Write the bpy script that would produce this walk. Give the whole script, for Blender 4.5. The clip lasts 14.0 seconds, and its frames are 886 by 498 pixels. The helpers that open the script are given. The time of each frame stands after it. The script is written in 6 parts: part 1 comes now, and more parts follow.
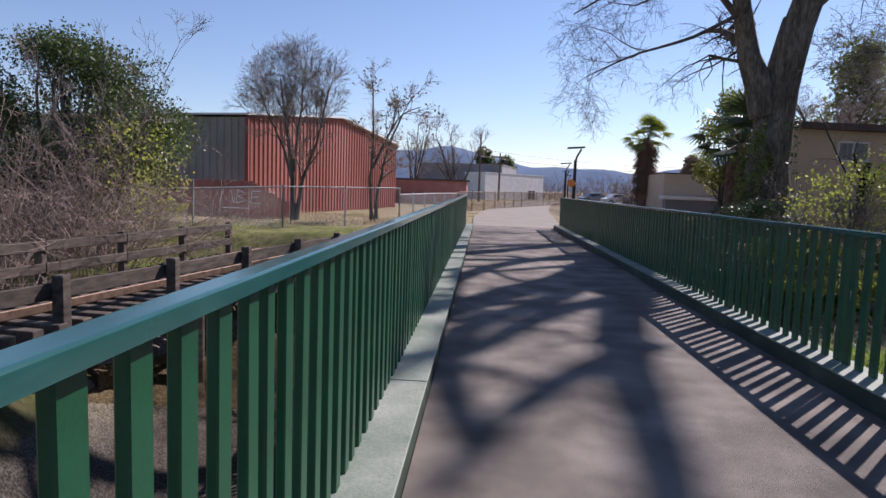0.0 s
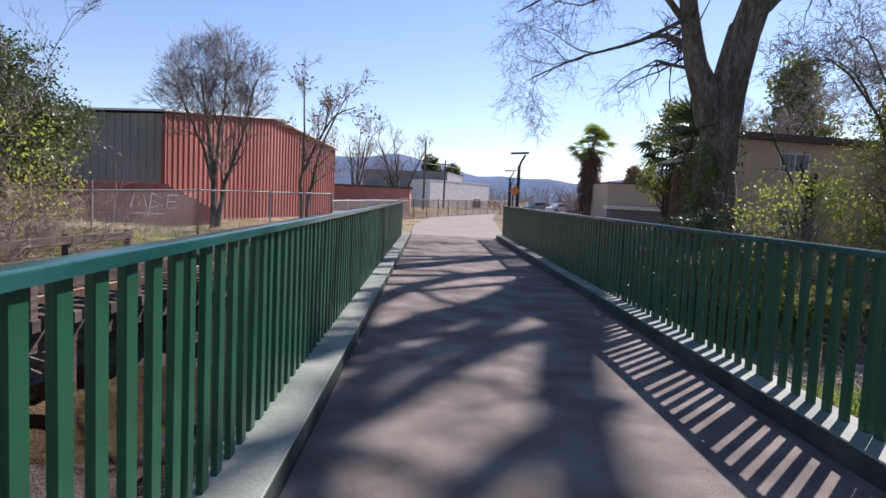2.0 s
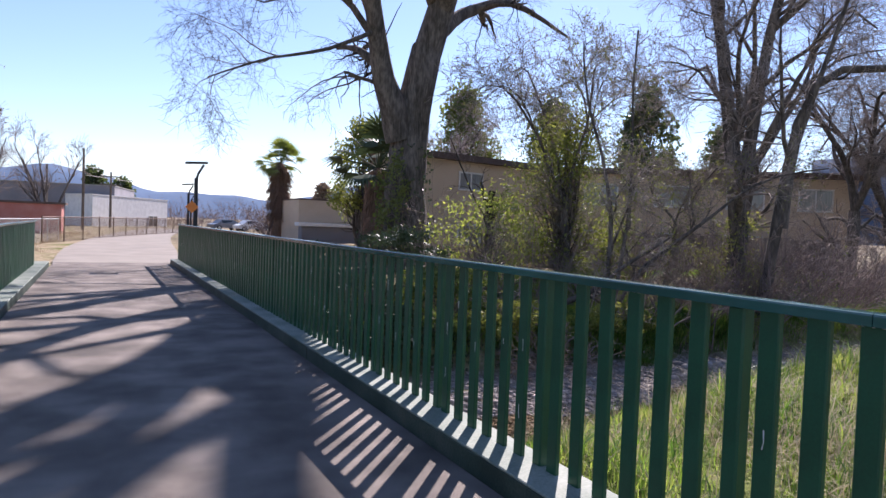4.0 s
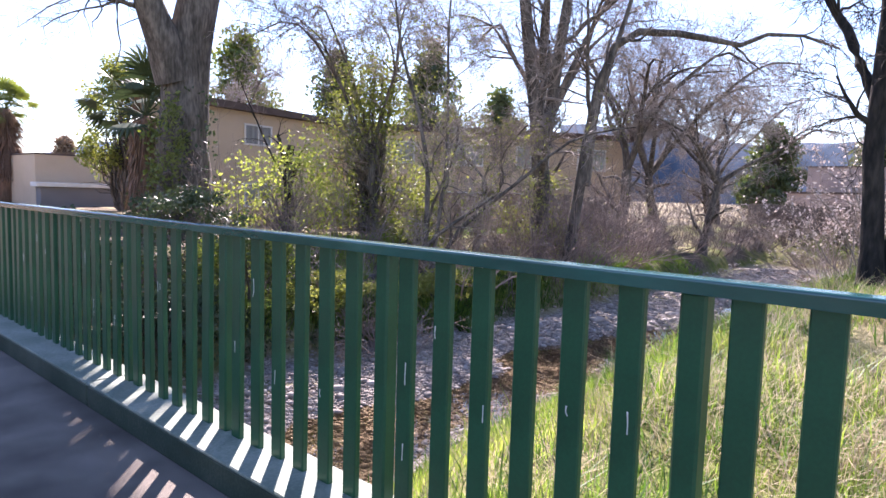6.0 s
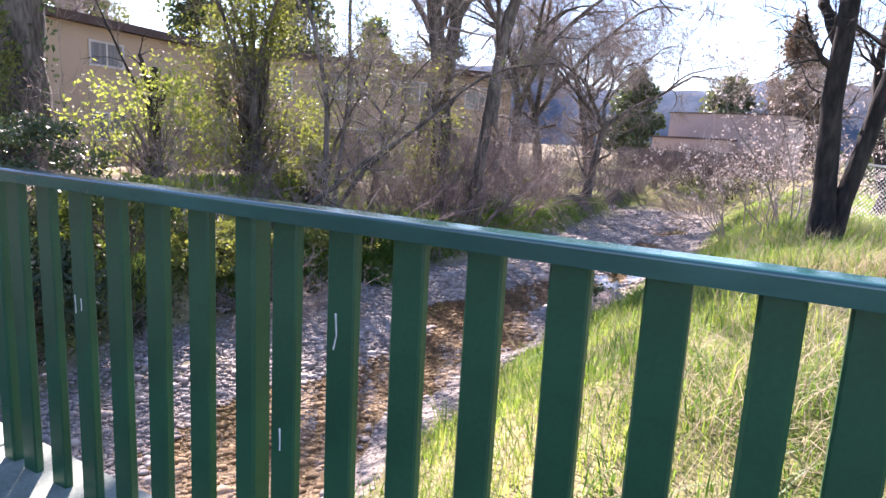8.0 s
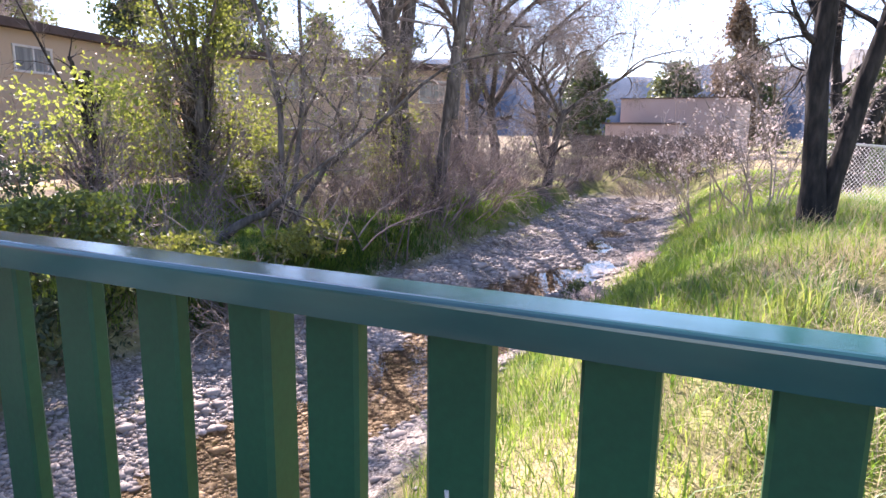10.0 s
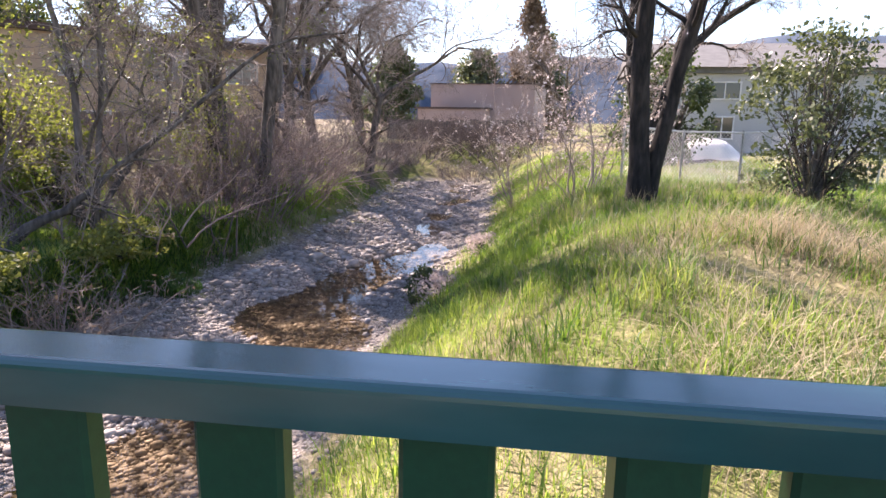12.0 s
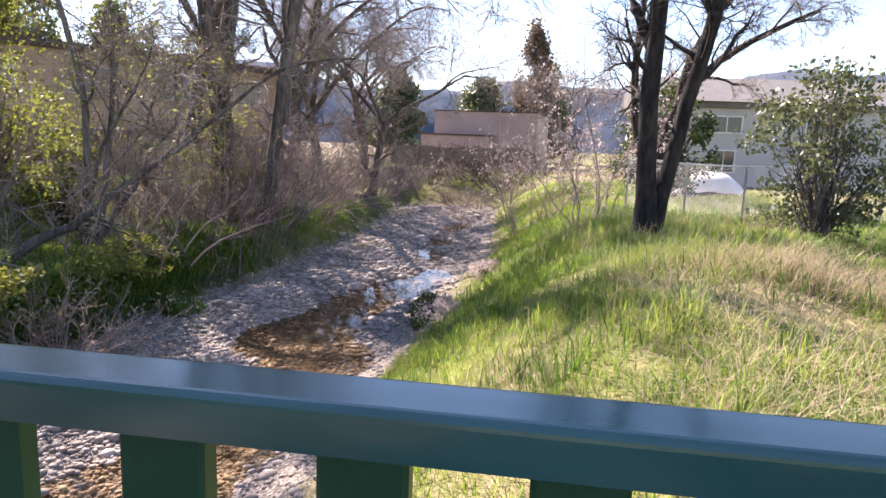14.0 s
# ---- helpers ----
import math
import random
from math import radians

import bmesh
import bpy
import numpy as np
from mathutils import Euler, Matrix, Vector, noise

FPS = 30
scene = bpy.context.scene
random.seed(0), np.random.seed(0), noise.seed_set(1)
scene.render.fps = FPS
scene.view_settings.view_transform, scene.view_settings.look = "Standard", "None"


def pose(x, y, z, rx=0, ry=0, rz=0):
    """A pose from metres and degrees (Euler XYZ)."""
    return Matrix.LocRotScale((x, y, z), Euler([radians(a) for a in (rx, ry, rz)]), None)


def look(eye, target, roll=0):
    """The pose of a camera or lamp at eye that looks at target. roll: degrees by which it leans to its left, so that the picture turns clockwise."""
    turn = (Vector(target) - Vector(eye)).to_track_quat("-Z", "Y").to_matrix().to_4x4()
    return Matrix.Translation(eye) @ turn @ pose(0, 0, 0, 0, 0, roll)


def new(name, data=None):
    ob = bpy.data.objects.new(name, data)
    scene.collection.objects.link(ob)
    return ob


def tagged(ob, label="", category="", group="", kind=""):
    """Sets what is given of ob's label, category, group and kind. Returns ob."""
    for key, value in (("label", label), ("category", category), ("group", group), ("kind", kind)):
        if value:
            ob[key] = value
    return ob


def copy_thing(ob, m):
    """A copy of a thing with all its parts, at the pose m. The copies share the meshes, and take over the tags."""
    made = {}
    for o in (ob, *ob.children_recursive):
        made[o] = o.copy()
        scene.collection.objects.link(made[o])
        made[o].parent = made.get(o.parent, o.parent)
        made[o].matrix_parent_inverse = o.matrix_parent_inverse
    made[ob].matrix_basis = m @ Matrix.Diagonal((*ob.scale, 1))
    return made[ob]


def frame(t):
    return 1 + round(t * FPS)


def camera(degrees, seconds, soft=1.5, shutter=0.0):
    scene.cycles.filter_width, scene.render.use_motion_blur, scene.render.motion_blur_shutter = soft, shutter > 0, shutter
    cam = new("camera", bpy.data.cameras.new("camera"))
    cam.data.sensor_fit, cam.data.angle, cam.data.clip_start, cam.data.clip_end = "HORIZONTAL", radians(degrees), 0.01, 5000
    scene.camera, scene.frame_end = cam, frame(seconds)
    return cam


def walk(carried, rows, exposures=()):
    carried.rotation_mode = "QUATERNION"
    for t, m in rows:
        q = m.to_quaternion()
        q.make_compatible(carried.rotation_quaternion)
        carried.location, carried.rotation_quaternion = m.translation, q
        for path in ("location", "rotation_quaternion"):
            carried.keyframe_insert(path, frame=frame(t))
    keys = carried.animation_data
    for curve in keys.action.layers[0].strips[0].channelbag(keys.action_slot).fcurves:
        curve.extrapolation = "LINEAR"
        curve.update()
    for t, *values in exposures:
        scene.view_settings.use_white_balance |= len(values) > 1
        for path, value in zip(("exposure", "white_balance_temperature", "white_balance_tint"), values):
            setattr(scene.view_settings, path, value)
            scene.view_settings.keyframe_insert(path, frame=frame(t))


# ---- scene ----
cam = camera(69.7, 14.0)
PATH = [
    (0.0, (-1.061, 0.847, 1.451), (-1.191, 3.003, 1.241), 2.0),
    (0.5, (-0.953, 1.143, 1.455), (-0.957, 3.304, 1.272), 2.6),
    (1.0, (-0.877, 1.654, 1.502), (-0.808, 3.815, 1.324), 1.5),
    (1.5, (-0.726, 2.082, 1.456), (-0.687, 4.241, 1.250), 0.9),
    (2.0, (-0.744, 2.528, 1.419), (-0.695, 4.689, 1.243), 2.7),
    (2.5, (-0.653, 3.068, 1.425), (-0.376, 5.210, 1.208), 1.8),
    (3.0, (-0.498, 3.545, 1.437), (0.144, 5.606, 1.218), 3.2),
    (3.5, (-0.400, 4.085, 1.439), (0.480, 6.055, 1.214), 2.6),
    (4.0, (-0.273, 4.579, 1.444), (0.762, 6.484, 1.369), 2.2),
    (4.2, (-0.225, 4.744, 1.443), (0.852, 6.625, 1.349), 4.0),
    (6.5, (0.336, 7.311, 1.414), (1.912, 8.521, 1.185), 1.9),
    (7.0, (0.482, 7.784, 1.405), (2.104, 8.907, 1.076), 4.6),
    (7.5, (0.596, 8.254, 1.402), (2.285, 9.263, 1.045), 4.0),
    (9.8, (1.235, 9.085, 1.406), (3.001, 9.964, 1.074), 1.5),
    (10.0, (1.245, 9.185, 1.402), (3.029, 10.016, 1.044), 0.7),
    (10.5, (1.317, 9.501, 1.400), (3.164, 10.181, 1.046), 0.2),
    (11.0, (1.382, 9.801, 1.418), (3.252, 10.371, 0.995), 2.1),
    (11.5, (1.386, 9.848, 1.434), (3.324, 10.181, 1.073), 0.3),
    (12.0, (1.409, 9.881, 1.422), (3.350, 10.150, 1.023), 0.9),
    (12.5, (1.418, 9.908, 1.424), (3.361, 10.198, 1.046), 1.5),
    (13.0, (1.420, 9.927, 1.428), (3.372, 10.196, 1.086), 1.8),
    (13.5, (1.421, 9.948, 1.425), (3.379, 10.174, 1.086), 2.0),
    (14.0, (1.398, 9.994, 1.427), (3.353, 10.263, 1.106), 2.4),
]
walk(cam, [(t, look(eye, target, roll)) for t, eye, target, roll in PATH], [
    (0.0, 0.42, 6150, 25), (2.5, 0.82, 6150, 25), (3.4, 0.95, 6150, 26), (4.2, 1.05, 6150, 26), (6.3, 2.1, 6350, 29), (7.7, 2.2, 6400, 29), (9.8, 2.22, 6450, 29), (11.0, 1.97, 6700, 27), (14.0, 1.88, 6900, 27)])

# ---- light ----
SUN_AZ, SUN_EL = 42.0, 40.5  # clockwise from +y, above the horizon
world = bpy.data.worlds.new("sky")
scene.world = world
world.use_nodes = True
wn = world.node_tree.nodes
sky = wn.new("ShaderNodeTexSky")
sky.sky_type = "NISHITA"
sky.sun_disc = False
sky.sun_elevation, sky.sun_rotation = radians(SUN_EL), radians(SUN_AZ)
sky.air_density, sky.dust_density, sky.ozone_density = 1.0, 0.1, 2.5
wn["Background"].inputs["Strength"].default_value = 0.09
world.node_tree.links.new(sky.outputs["Color"], wn["Background"].inputs["Color"])
sun_data = bpy.data.lights.new("sun", "SUN")
sun_data.energy, sun_data.angle, sun_data.color = 5.0, radians(0.53), (1.0, 0.94, 0.85)
sun = new("sun", sun_data)
SUN_DIR = Vector((math.sin(radians(SUN_AZ)) * math.cos(radians(SUN_EL)), math.cos(radians(SUN_AZ)) * math.cos(radians(SUN_EL)), math.sin(radians(SUN_EL))))
sun.matrix_world = look(SUN_DIR * 60, (0, 0, 0))
tagged(sun, kind="structure")

# ---- materials ----


def material(name, colors, scale=4.0, rough=0.7, metal=0.0, bump=0.2, bump_scale=40.0, detail=6.0, stretch=(1, 1, 1), fine=0.35, translucent=0.0, spec=0.4, vary=0.0, thin=None):
    """Two-scale noise colour with bump. colors: 2 to 4 colours along the ramp."""
    m = bpy.data.materials.new(name)
    m.use_nodes = True
    n, l = m.node_tree.nodes, m.node_tree.links
    p = n["Principled BSDF"]
    tc = n.new("ShaderNodeTexCoord")
    mp = n.new("ShaderNodeMapping")
    mp.inputs["Scale"].default_value = stretch
    l.new(tc.outputs["Object"], mp.inputs["Vector"])
    a = n.new("ShaderNodeTexNoise")
    a.inputs["Scale"].default_value, a.inputs["Detail"].default_value = scale, detail
    b = n.new("ShaderNodeTexNoise")
    b.inputs["Scale"].default_value, b.inputs["Detail"].default_value = bump_scale, 4
    l.new(mp.outputs[0], a.inputs["Vector"])
    l.new(mp.outputs[0], b.inputs["Vector"])
    mix = n.new("ShaderNodeMath")
    mix.operation = "MULTIPLY_ADD"
    l.new(b.outputs["Fac"], mix.inputs[0])
    mix.inputs[1].default_value = fine
    l.new(a.outputs["Fac"], mix.inputs[2])
    last = mix
    if vary:
        oi = n.new("ShaderNodeObjectInfo")
        gi = n.new("ShaderNodeNewGeometry")
        s1 = n.new("ShaderNodeMath")
        s1.operation = "ADD"
        l.new(oi.outputs["Random"], s1.inputs[0])
        l.new(gi.outputs["Random Per Island"], s1.inputs[1])
        s2 = n.new("ShaderNodeMath")
        s2.operation = "MULTIPLY_ADD"
        s2.inputs[1].default_value = vary
        l.new(s1.outputs[0], s2.inputs[0])
        l.new(mix.outputs[0], s2.inputs[2])
        last = s2
    r = n.new("ShaderNodeValToRGB")
    mid = 0.5 + fine / 2 + vary
    lo, hi = mid - 0.22 - vary * 0.7, mid + 0.22 + vary * 0.7
    sh = n.new("ShaderNodeMapRange")
    sh.inputs["From Min"].default_value, sh.inputs["From Max"].default_value = lo, hi
    l.new(last.outputs[0], sh.inputs["Value"])
    while len(r.color_ramp.elements) < len(colors):
        r.color_ramp.elements.new(0.5)
    for k, c in enumerate(colors):
        r.color_ramp.elements[k].position = k / (len(colors) - 1)
        r.color_ramp.elements[k].color = (*c, 1)
    l.new(sh.outputs[0], r.inputs["Fac"])
    l.new(r.outputs["Color"], p.inputs["Base Color"])
    p.inputs["Roughness"].default_value, p.inputs["Metallic"].default_value = rough, metal
    p.inputs["Specular IOR Level"].default_value = spec
    if bump:
        bp = n.new("ShaderNodeBump")
        bp.inputs["Strength"].default_value, bp.inputs["Distance"].default_value = bump, 0.02
        l.new(mix.outputs[0], bp.inputs["Height"])
        l.new(bp.outputs["Normal"], p.inputs["Normal"])
    if translucent:
        t = n.new("ShaderNodeBsdfTranslucent")
        l.new(r.outputs["Color"], t.inputs["Color"])
        if thin:
            mm = n.new("ShaderNodeMix")
            mm.data_type, mm.blend_type = "RGBA", "MULTIPLY"
            mm.inputs["Factor"].default_value = 1.0
            mm.inputs["B"].default_value = (*thin, 1)
            l.new(r.outputs["Color"], mm.inputs["A"])
            l.new(mm.outputs["Result"], t.inputs["Color"])
        ms = n.new("ShaderNodeMixShader")
        ms.inputs["Fac"].default_value = translucent
        l.new(p.outputs[0], ms.inputs[1])
        l.new(t.outputs[0], ms.inputs[2])
        l.new(ms.outputs[0], n["Material Output"].inputs["Surface"])
    return m


ASPHALT = material("asphalt", [(0.065, 0.053, 0.044), (0.15, 0.124, 0.104), (0.27, 0.228, 0.192)], 1.6, 0.85, bump=0.5, bump_scale=210, fine=1.0)
TRAIL = material("trail_concrete", [(0.20, 0.175, 0.145), (0.28, 0.245, 0.205)], 0.8, 0.9, bump=0.3, bump_scale=120)
RAIL_GREEN = material("green_paint", [(0.004, 0.047, 0.021), (0.006, 0.071, 0.031), (0.0095, 0.094, 0.043)], 3.0, 0.40, bump=0.06, bump_scale=90, spec=0.5, vary=0.05)
# Glossy handrail green; bluish tint and long streaks add sky reflection to the colour.
CAP_GREEN = material("sky_tinted_green_paint", [(0.009, 0.053, 0.047), (0.014, 0.077, 0.069), (0.030, 0.114, 0.106)], 5.0, 0.15, bump=0.055, bump_scale=26, spec=0.9, fine=0.3, stretch=(1, 0.25, 1))
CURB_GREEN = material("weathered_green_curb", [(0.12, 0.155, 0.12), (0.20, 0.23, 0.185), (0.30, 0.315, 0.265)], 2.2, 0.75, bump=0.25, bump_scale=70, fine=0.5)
# Green curb paint darkened so the side faces carry their shade in the colour.
CURB_FACE = material("shaded_green_curb_face", [(0.018, 0.036, 0.026), (0.035, 0.058, 0.042), (0.075, 0.09, 0.07)], 2.6, 0.6, bump=0.2, bump_scale=60, fine=0.6)
CHIP = material("bare_weld", [(0.45, 0.44, 0.42), (0.7, 0.7, 0.68)], 30, 0.5, bump=0.4)
WOOD_DARK = material("creosoted_timber", [(0.035, 0.028, 0.022), (0.09, 0.07, 0.055), (0.17, 0.135, 0.105)], 2.0, 0.9, bump=0.6, bump_scale=30, stretch=(6, 1, 6), vary=0.12)
RUSTY = material("rusty_rail", [(0.10, 0.06, 0.04), (0.22, 0.15, 0.11)], 8, 0.6, metal=0.5)
BARK = material("oak_bark", [(0.055, 0.046, 0.038), (0.115, 0.096, 0.08), (0.20, 0.168, 0.142)], 3.5, 0.95, bump=1.0, bump_scale=14, stretch=(1, 1, 0.25), fine=0.7)
BARK_BLACK = material("dark_bark", [(0.010, 0.008, 0.007), (0.026, 0.021, 0.018), (0.05, 0.04, 0.033)], 4.0, 0.95, bump=1.0, bump_scale=16, stretch=(1, 1, 0.3), fine=0.7)
TWIG = material("grey_twigs", [(0.16, 0.128, 0.11), (0.27, 0.22, 0.19), (0.40, 0.34, 0.295)], 1.5, 0.85, bump=0, vary=0.25)
TWIG_PINK = material("reddish_twigs", [(0.20, 0.14, 0.118), (0.34, 0.25, 0.21), (0.48, 0.385, 0.33)], 1.5, 0.85, bump=0, vary=0.25)
TWIG_MAUVE = material("mauve_brown_twigs", [(0.10, 0.07, 0.065), (0.19, 0.14, 0.13), (0.31, 0.245, 0.23)], 1.5, 0.85, bump=0, vary=0.25)
TWIG_DEAD = material("dark_purple_brown_twigs", [(0.05, 0.036, 0.034), (0.09, 0.066, 0.062), (0.15, 0.115, 0.11)], 1.5, 0.85, bump=0, vary=0.25)
TWIG_DARK = material("dark_twigs", [(0.022, 0.017, 0.014), (0.045, 0.036, 0.031)], 1.5, 0.9, bump=0, vary=0.2)
LEAF_DARK = material("dark_evergreen_leaf", [(0.034, 0.050, 0.025), (0.066, 0.090, 0.042), (0.12, 0.14, 0.065)], 1.0, 0.5, bump=0, translucent=0.30, vary=0.3, thin=(1.6, 1.7, 0.7))
LEAF_MID = material("olive_leaf", [(0.065, 0.09, 0.032), (0.12, 0.15, 0.05), (0.20, 0.22, 0.085)], 1.0, 0.5, bump=0, translucent=0.4, vary=0.3, thin=(1.7, 1.7, 0.6))
LEAF_LIME = material("lime_green_leaf", [(0.17, 0.21, 0.06), (0.27, 0.31, 0.09), (0.40, 0.42, 0.15)], 1.0, 0.45, bump=0, translucent=0.55, vary=0.3, thin=(1.4, 1.4, 0.8))
LEAF_YELLOW = material("yellow_green_leaf", [(0.12, 0.145, 0.045), (0.19, 0.21, 0.06), (0.30, 0.30, 0.11)], 1.0, 0.5, bump=0, translucent=0.5, vary=0.3, thin=(1.4, 1.4, 0.8))
LEAF_GREY = material("grey_green_leaf", [(0.07, 0.09, 0.045), (0.12, 0.14, 0.075), (0.21, 0.22, 0.14)], 1.0, 0.4, bump=0, translucent=0.3, vary=0.3, thin=(1.3, 1.3, 0.8))
LEAF_DRY = material("dry_leaf", [(0.16, 0.11, 0.07), (0.32, 0.24, 0.17)], 1.0, 0.8, bump=0, translucent=0.3, vary=0.3)
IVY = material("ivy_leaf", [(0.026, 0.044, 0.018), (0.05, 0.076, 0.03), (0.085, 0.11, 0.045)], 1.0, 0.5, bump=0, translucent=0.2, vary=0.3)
BLOSSOM = material("pale_bud", [(0.45, 0.36, 0.33), (0.65, 0.56, 0.52)], 1.0, 0.8, bump=0, translucent=0.4, vary=0.3)
GRASS = material("green_grass_blade", [(0.045, 0.115, 0.018), (0.17, 0.27, 0.045), (0.40, 0.43, 0.13)], 0.8, 0.55, bump=0, translucent=0.5, vary=0.22, thin=(1.35, 1.35, 0.9))
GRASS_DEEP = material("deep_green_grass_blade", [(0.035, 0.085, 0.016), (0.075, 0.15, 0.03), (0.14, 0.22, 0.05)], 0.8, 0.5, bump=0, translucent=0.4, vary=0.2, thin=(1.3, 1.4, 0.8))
STRAW = material("dry_grass_blade", [(0.28, 0.21, 0.12), (0.42, 0.34, 0.21), (0.55, 0.46, 0.31)], 0.7, 0.7, bump=0, translucent=0.35, vary=0.3)
STONE = material("river_stone", [(0.15, 0.12, 0.105), (0.36, 0.305, 0.265), (0.60, 0.53, 0.475)], 3.0, 0.75, bump=0.3, bump_scale=50, vary=0.35)
RED_METAL = material("red_corrugated_steel", [(0.22, 0.062, 0.046), (0.31, 0.10, 0.075), (0.38, 0.155, 0.125)], 0.35, 0.6, bump=0.05, stretch=(1, 1, 0.35), fine=0.3)
GREY_METAL = material("grey_steel_siding", [(0.22, 0.21, 0.18), (0.30, 0.285, 0.245)], 0.5, 0.6, bump=0.05)
RED_BOARD = material("faded_red_boards", [(0.30, 0.10, 0.08), (0.42, 0.165, 0.135), (0.50, 0.26, 0.22)], 0.8, 0.85, bump=0.2, vary=0.08)
WHITE_TRIM = material("white_trim", [(0.6, 0.58, 0.55), (0.75, 0.73, 0.7)], 2, 0.6, bump=0.05)
STUCCO_TAN = material("tan_stucco", [(0.50, 0.385, 0.27), (0.60, 0.47, 0.34)], 0.5, 0.9, bump=0.3, bump_scale=60)
STUCCO_PINK = material("pinkish_stucco", [(0.42, 0.32, 0.28), (0.50, 0.39, 0.345)], 0.4, 0.9, bump=0.2, bump_scale=60)
STUCCO_WHITE = material("white_stucco", [(0.38, 0.375, 0.365), (0.48, 0.47, 0.455)], 0.4, 0.9, bump=0.2, bump_scale=60)
GREY_WALL = material("grey_wall", [(0.17, 0.165, 0.175), (0.23, 0.22, 0.23)], 0.4, 0.85, bump=0.1)
ROOF_BROWN = material("brown_roofing", [(0.085, 0.06, 0.05), (0.14, 0.10, 0.085)], 2.0, 0.9, bump=0.4, bump_scale=30)
ROOF_GREY = material("pale_roofing", [(0.12, 0.115, 0.11), (0.17, 0.163, 0.155)], 2.0, 0.9, bump=0.3, bump_scale=30)
GALV = material("galvanised_steel", [(0.36, 0.36, 0.36), (0.52, 0.52, 0.51)], 20, 0.45, metal=0.5, bump=0.05)
BLACK_STEEL = material("black_steel", [(0.012, 0.012, 0.014), (0.025, 0.025, 0.028)], 8, 0.45, bump=0.03)
POLE_WOOD = material("weathered_pole", [(0.09, 0.07, 0.055), (0.17, 0.14, 0.11)], 3, 0.95, bump=0.4, stretch=(6, 6, 1))
FENCE_WOOD = material("grey_fence_boards", [(0.10, 0.085, 0.075), (0.18, 0.15, 0.13), (0.25, 0.21, 0.18)], 3, 0.95, bump=0.4, stretch=(5, 5, 0.6), vary=0.15)
ORANGE = material("orange_sign", [(0.75, 0.20, 0.03), (0.85, 0.26, 0.05)], 5, 0.5, bump=0)
CAR_WHITE = material("white_car_paint", [(0.6, 0.6, 0.6), (0.7, 0.7, 0.7)], 2, 0.25, bump=0)
CAR_GREY = material("grey_car_paint", [(0.12, 0.13, 0.15), (0.18, 0.19, 0.21)], 2, 0.25, bump=0)
TYRE = material("tyre_rubber", [(0.02, 0.02, 0.02), (0.035, 0.035, 0.035)], 20, 0.9, bump=0.1)
PALM_SKIRT = material("dry_palm_skirt", [(0.14, 0.085, 0.06), (0.28, 0.18, 0.125)], 4, 0.95, bump=0.8, bump_scale=25, stretch=(3, 3, 0.6))
TARP = material("white_tarpaulin", [(0.68, 0.64, 0.62), (0.8, 0.77, 0.75)], 2, 0.7, bump=0.2)
# The blue in both hill colours stands in for distance haze.
HILL = material("hazed_wooded_hill", [(0.11, 0.155, 0.23), (0.15, 0.20, 0.28)], 0.01, 1.0, bump=0, spec=0.0)
HILL_NEAR = material("near_hazed_hill", [(0.05, 0.07, 0.10), (0.085, 0.105, 0.14), (0.12, 0.14, 0.17)], 0.035, 1.0, bump=0, spec=0.0, fine=0.6)
GRAFFITI = material("white_spray_paint", [(0.55, 0.48, 0.47), (0.68, 0.62, 0.6)], 6, 0.8, bump=0)


CURTAIN = material("curtained_glass", [(0.17, 0.18, 0.18), (0.30, 0.31, 0.30)], 1.5, 0.12, bump=0, stretch=(8, 8, 0.4), spec=0.6)


def glass_material():
    m = bpy.data.materials.new("window_glass")
    m.use_nodes = True
    p = m.node_tree.nodes["Principled BSDF"]
    p.inputs["Base Color"].default_value = (0.03, 0.04, 0.045, 1)
    p.inputs["Roughness"].default_value = 0.05
    return m


GLASS = glass_material()


def water_material():
    m = bpy.data.materials.new("creek_water")
    m.use_nodes = True
    n, l = m.node_tree.nodes, m.node_tree.links
    n.remove(n["Principled BSDF"])
    tr = n.new("ShaderNodeBsdfTransparent")
    tr.inputs["Color"].default_value = (0.74, 0.64, 0.48, 1)
    gl = n.new("ShaderNodeBsdfGlossy")
    gl.inputs["Roughness"].default_value = 0.03
    fr = n.new("ShaderNodeFresnel")
    fr.inputs["IOR"].default_value = 1.33
    nz = n.new("ShaderNodeTexNoise")
    nz.inputs["Scale"].default_value = 2.5
    bp = n.new("ShaderNodeBump")
    bp.inputs["Strength"].default_value, bp.inputs["Distance"].default_value = 0.035, 0.05
    l.new(nz.outputs["Fac"], bp.inputs["Height"])
    l.new(bp.outputs["Normal"], gl.inputs["Normal"])
    ms = n.new("ShaderNodeMixShader")
    l.new(fr.outputs[0], ms.inputs["Fac"])
    l.new(tr.outputs[0], ms.inputs[1])
    l.new(gl.outputs[0], ms.inputs[2])
    l.new(ms.outputs[0], n["Material Output"].inputs["Surface"])
    return m


WATER = water_material()


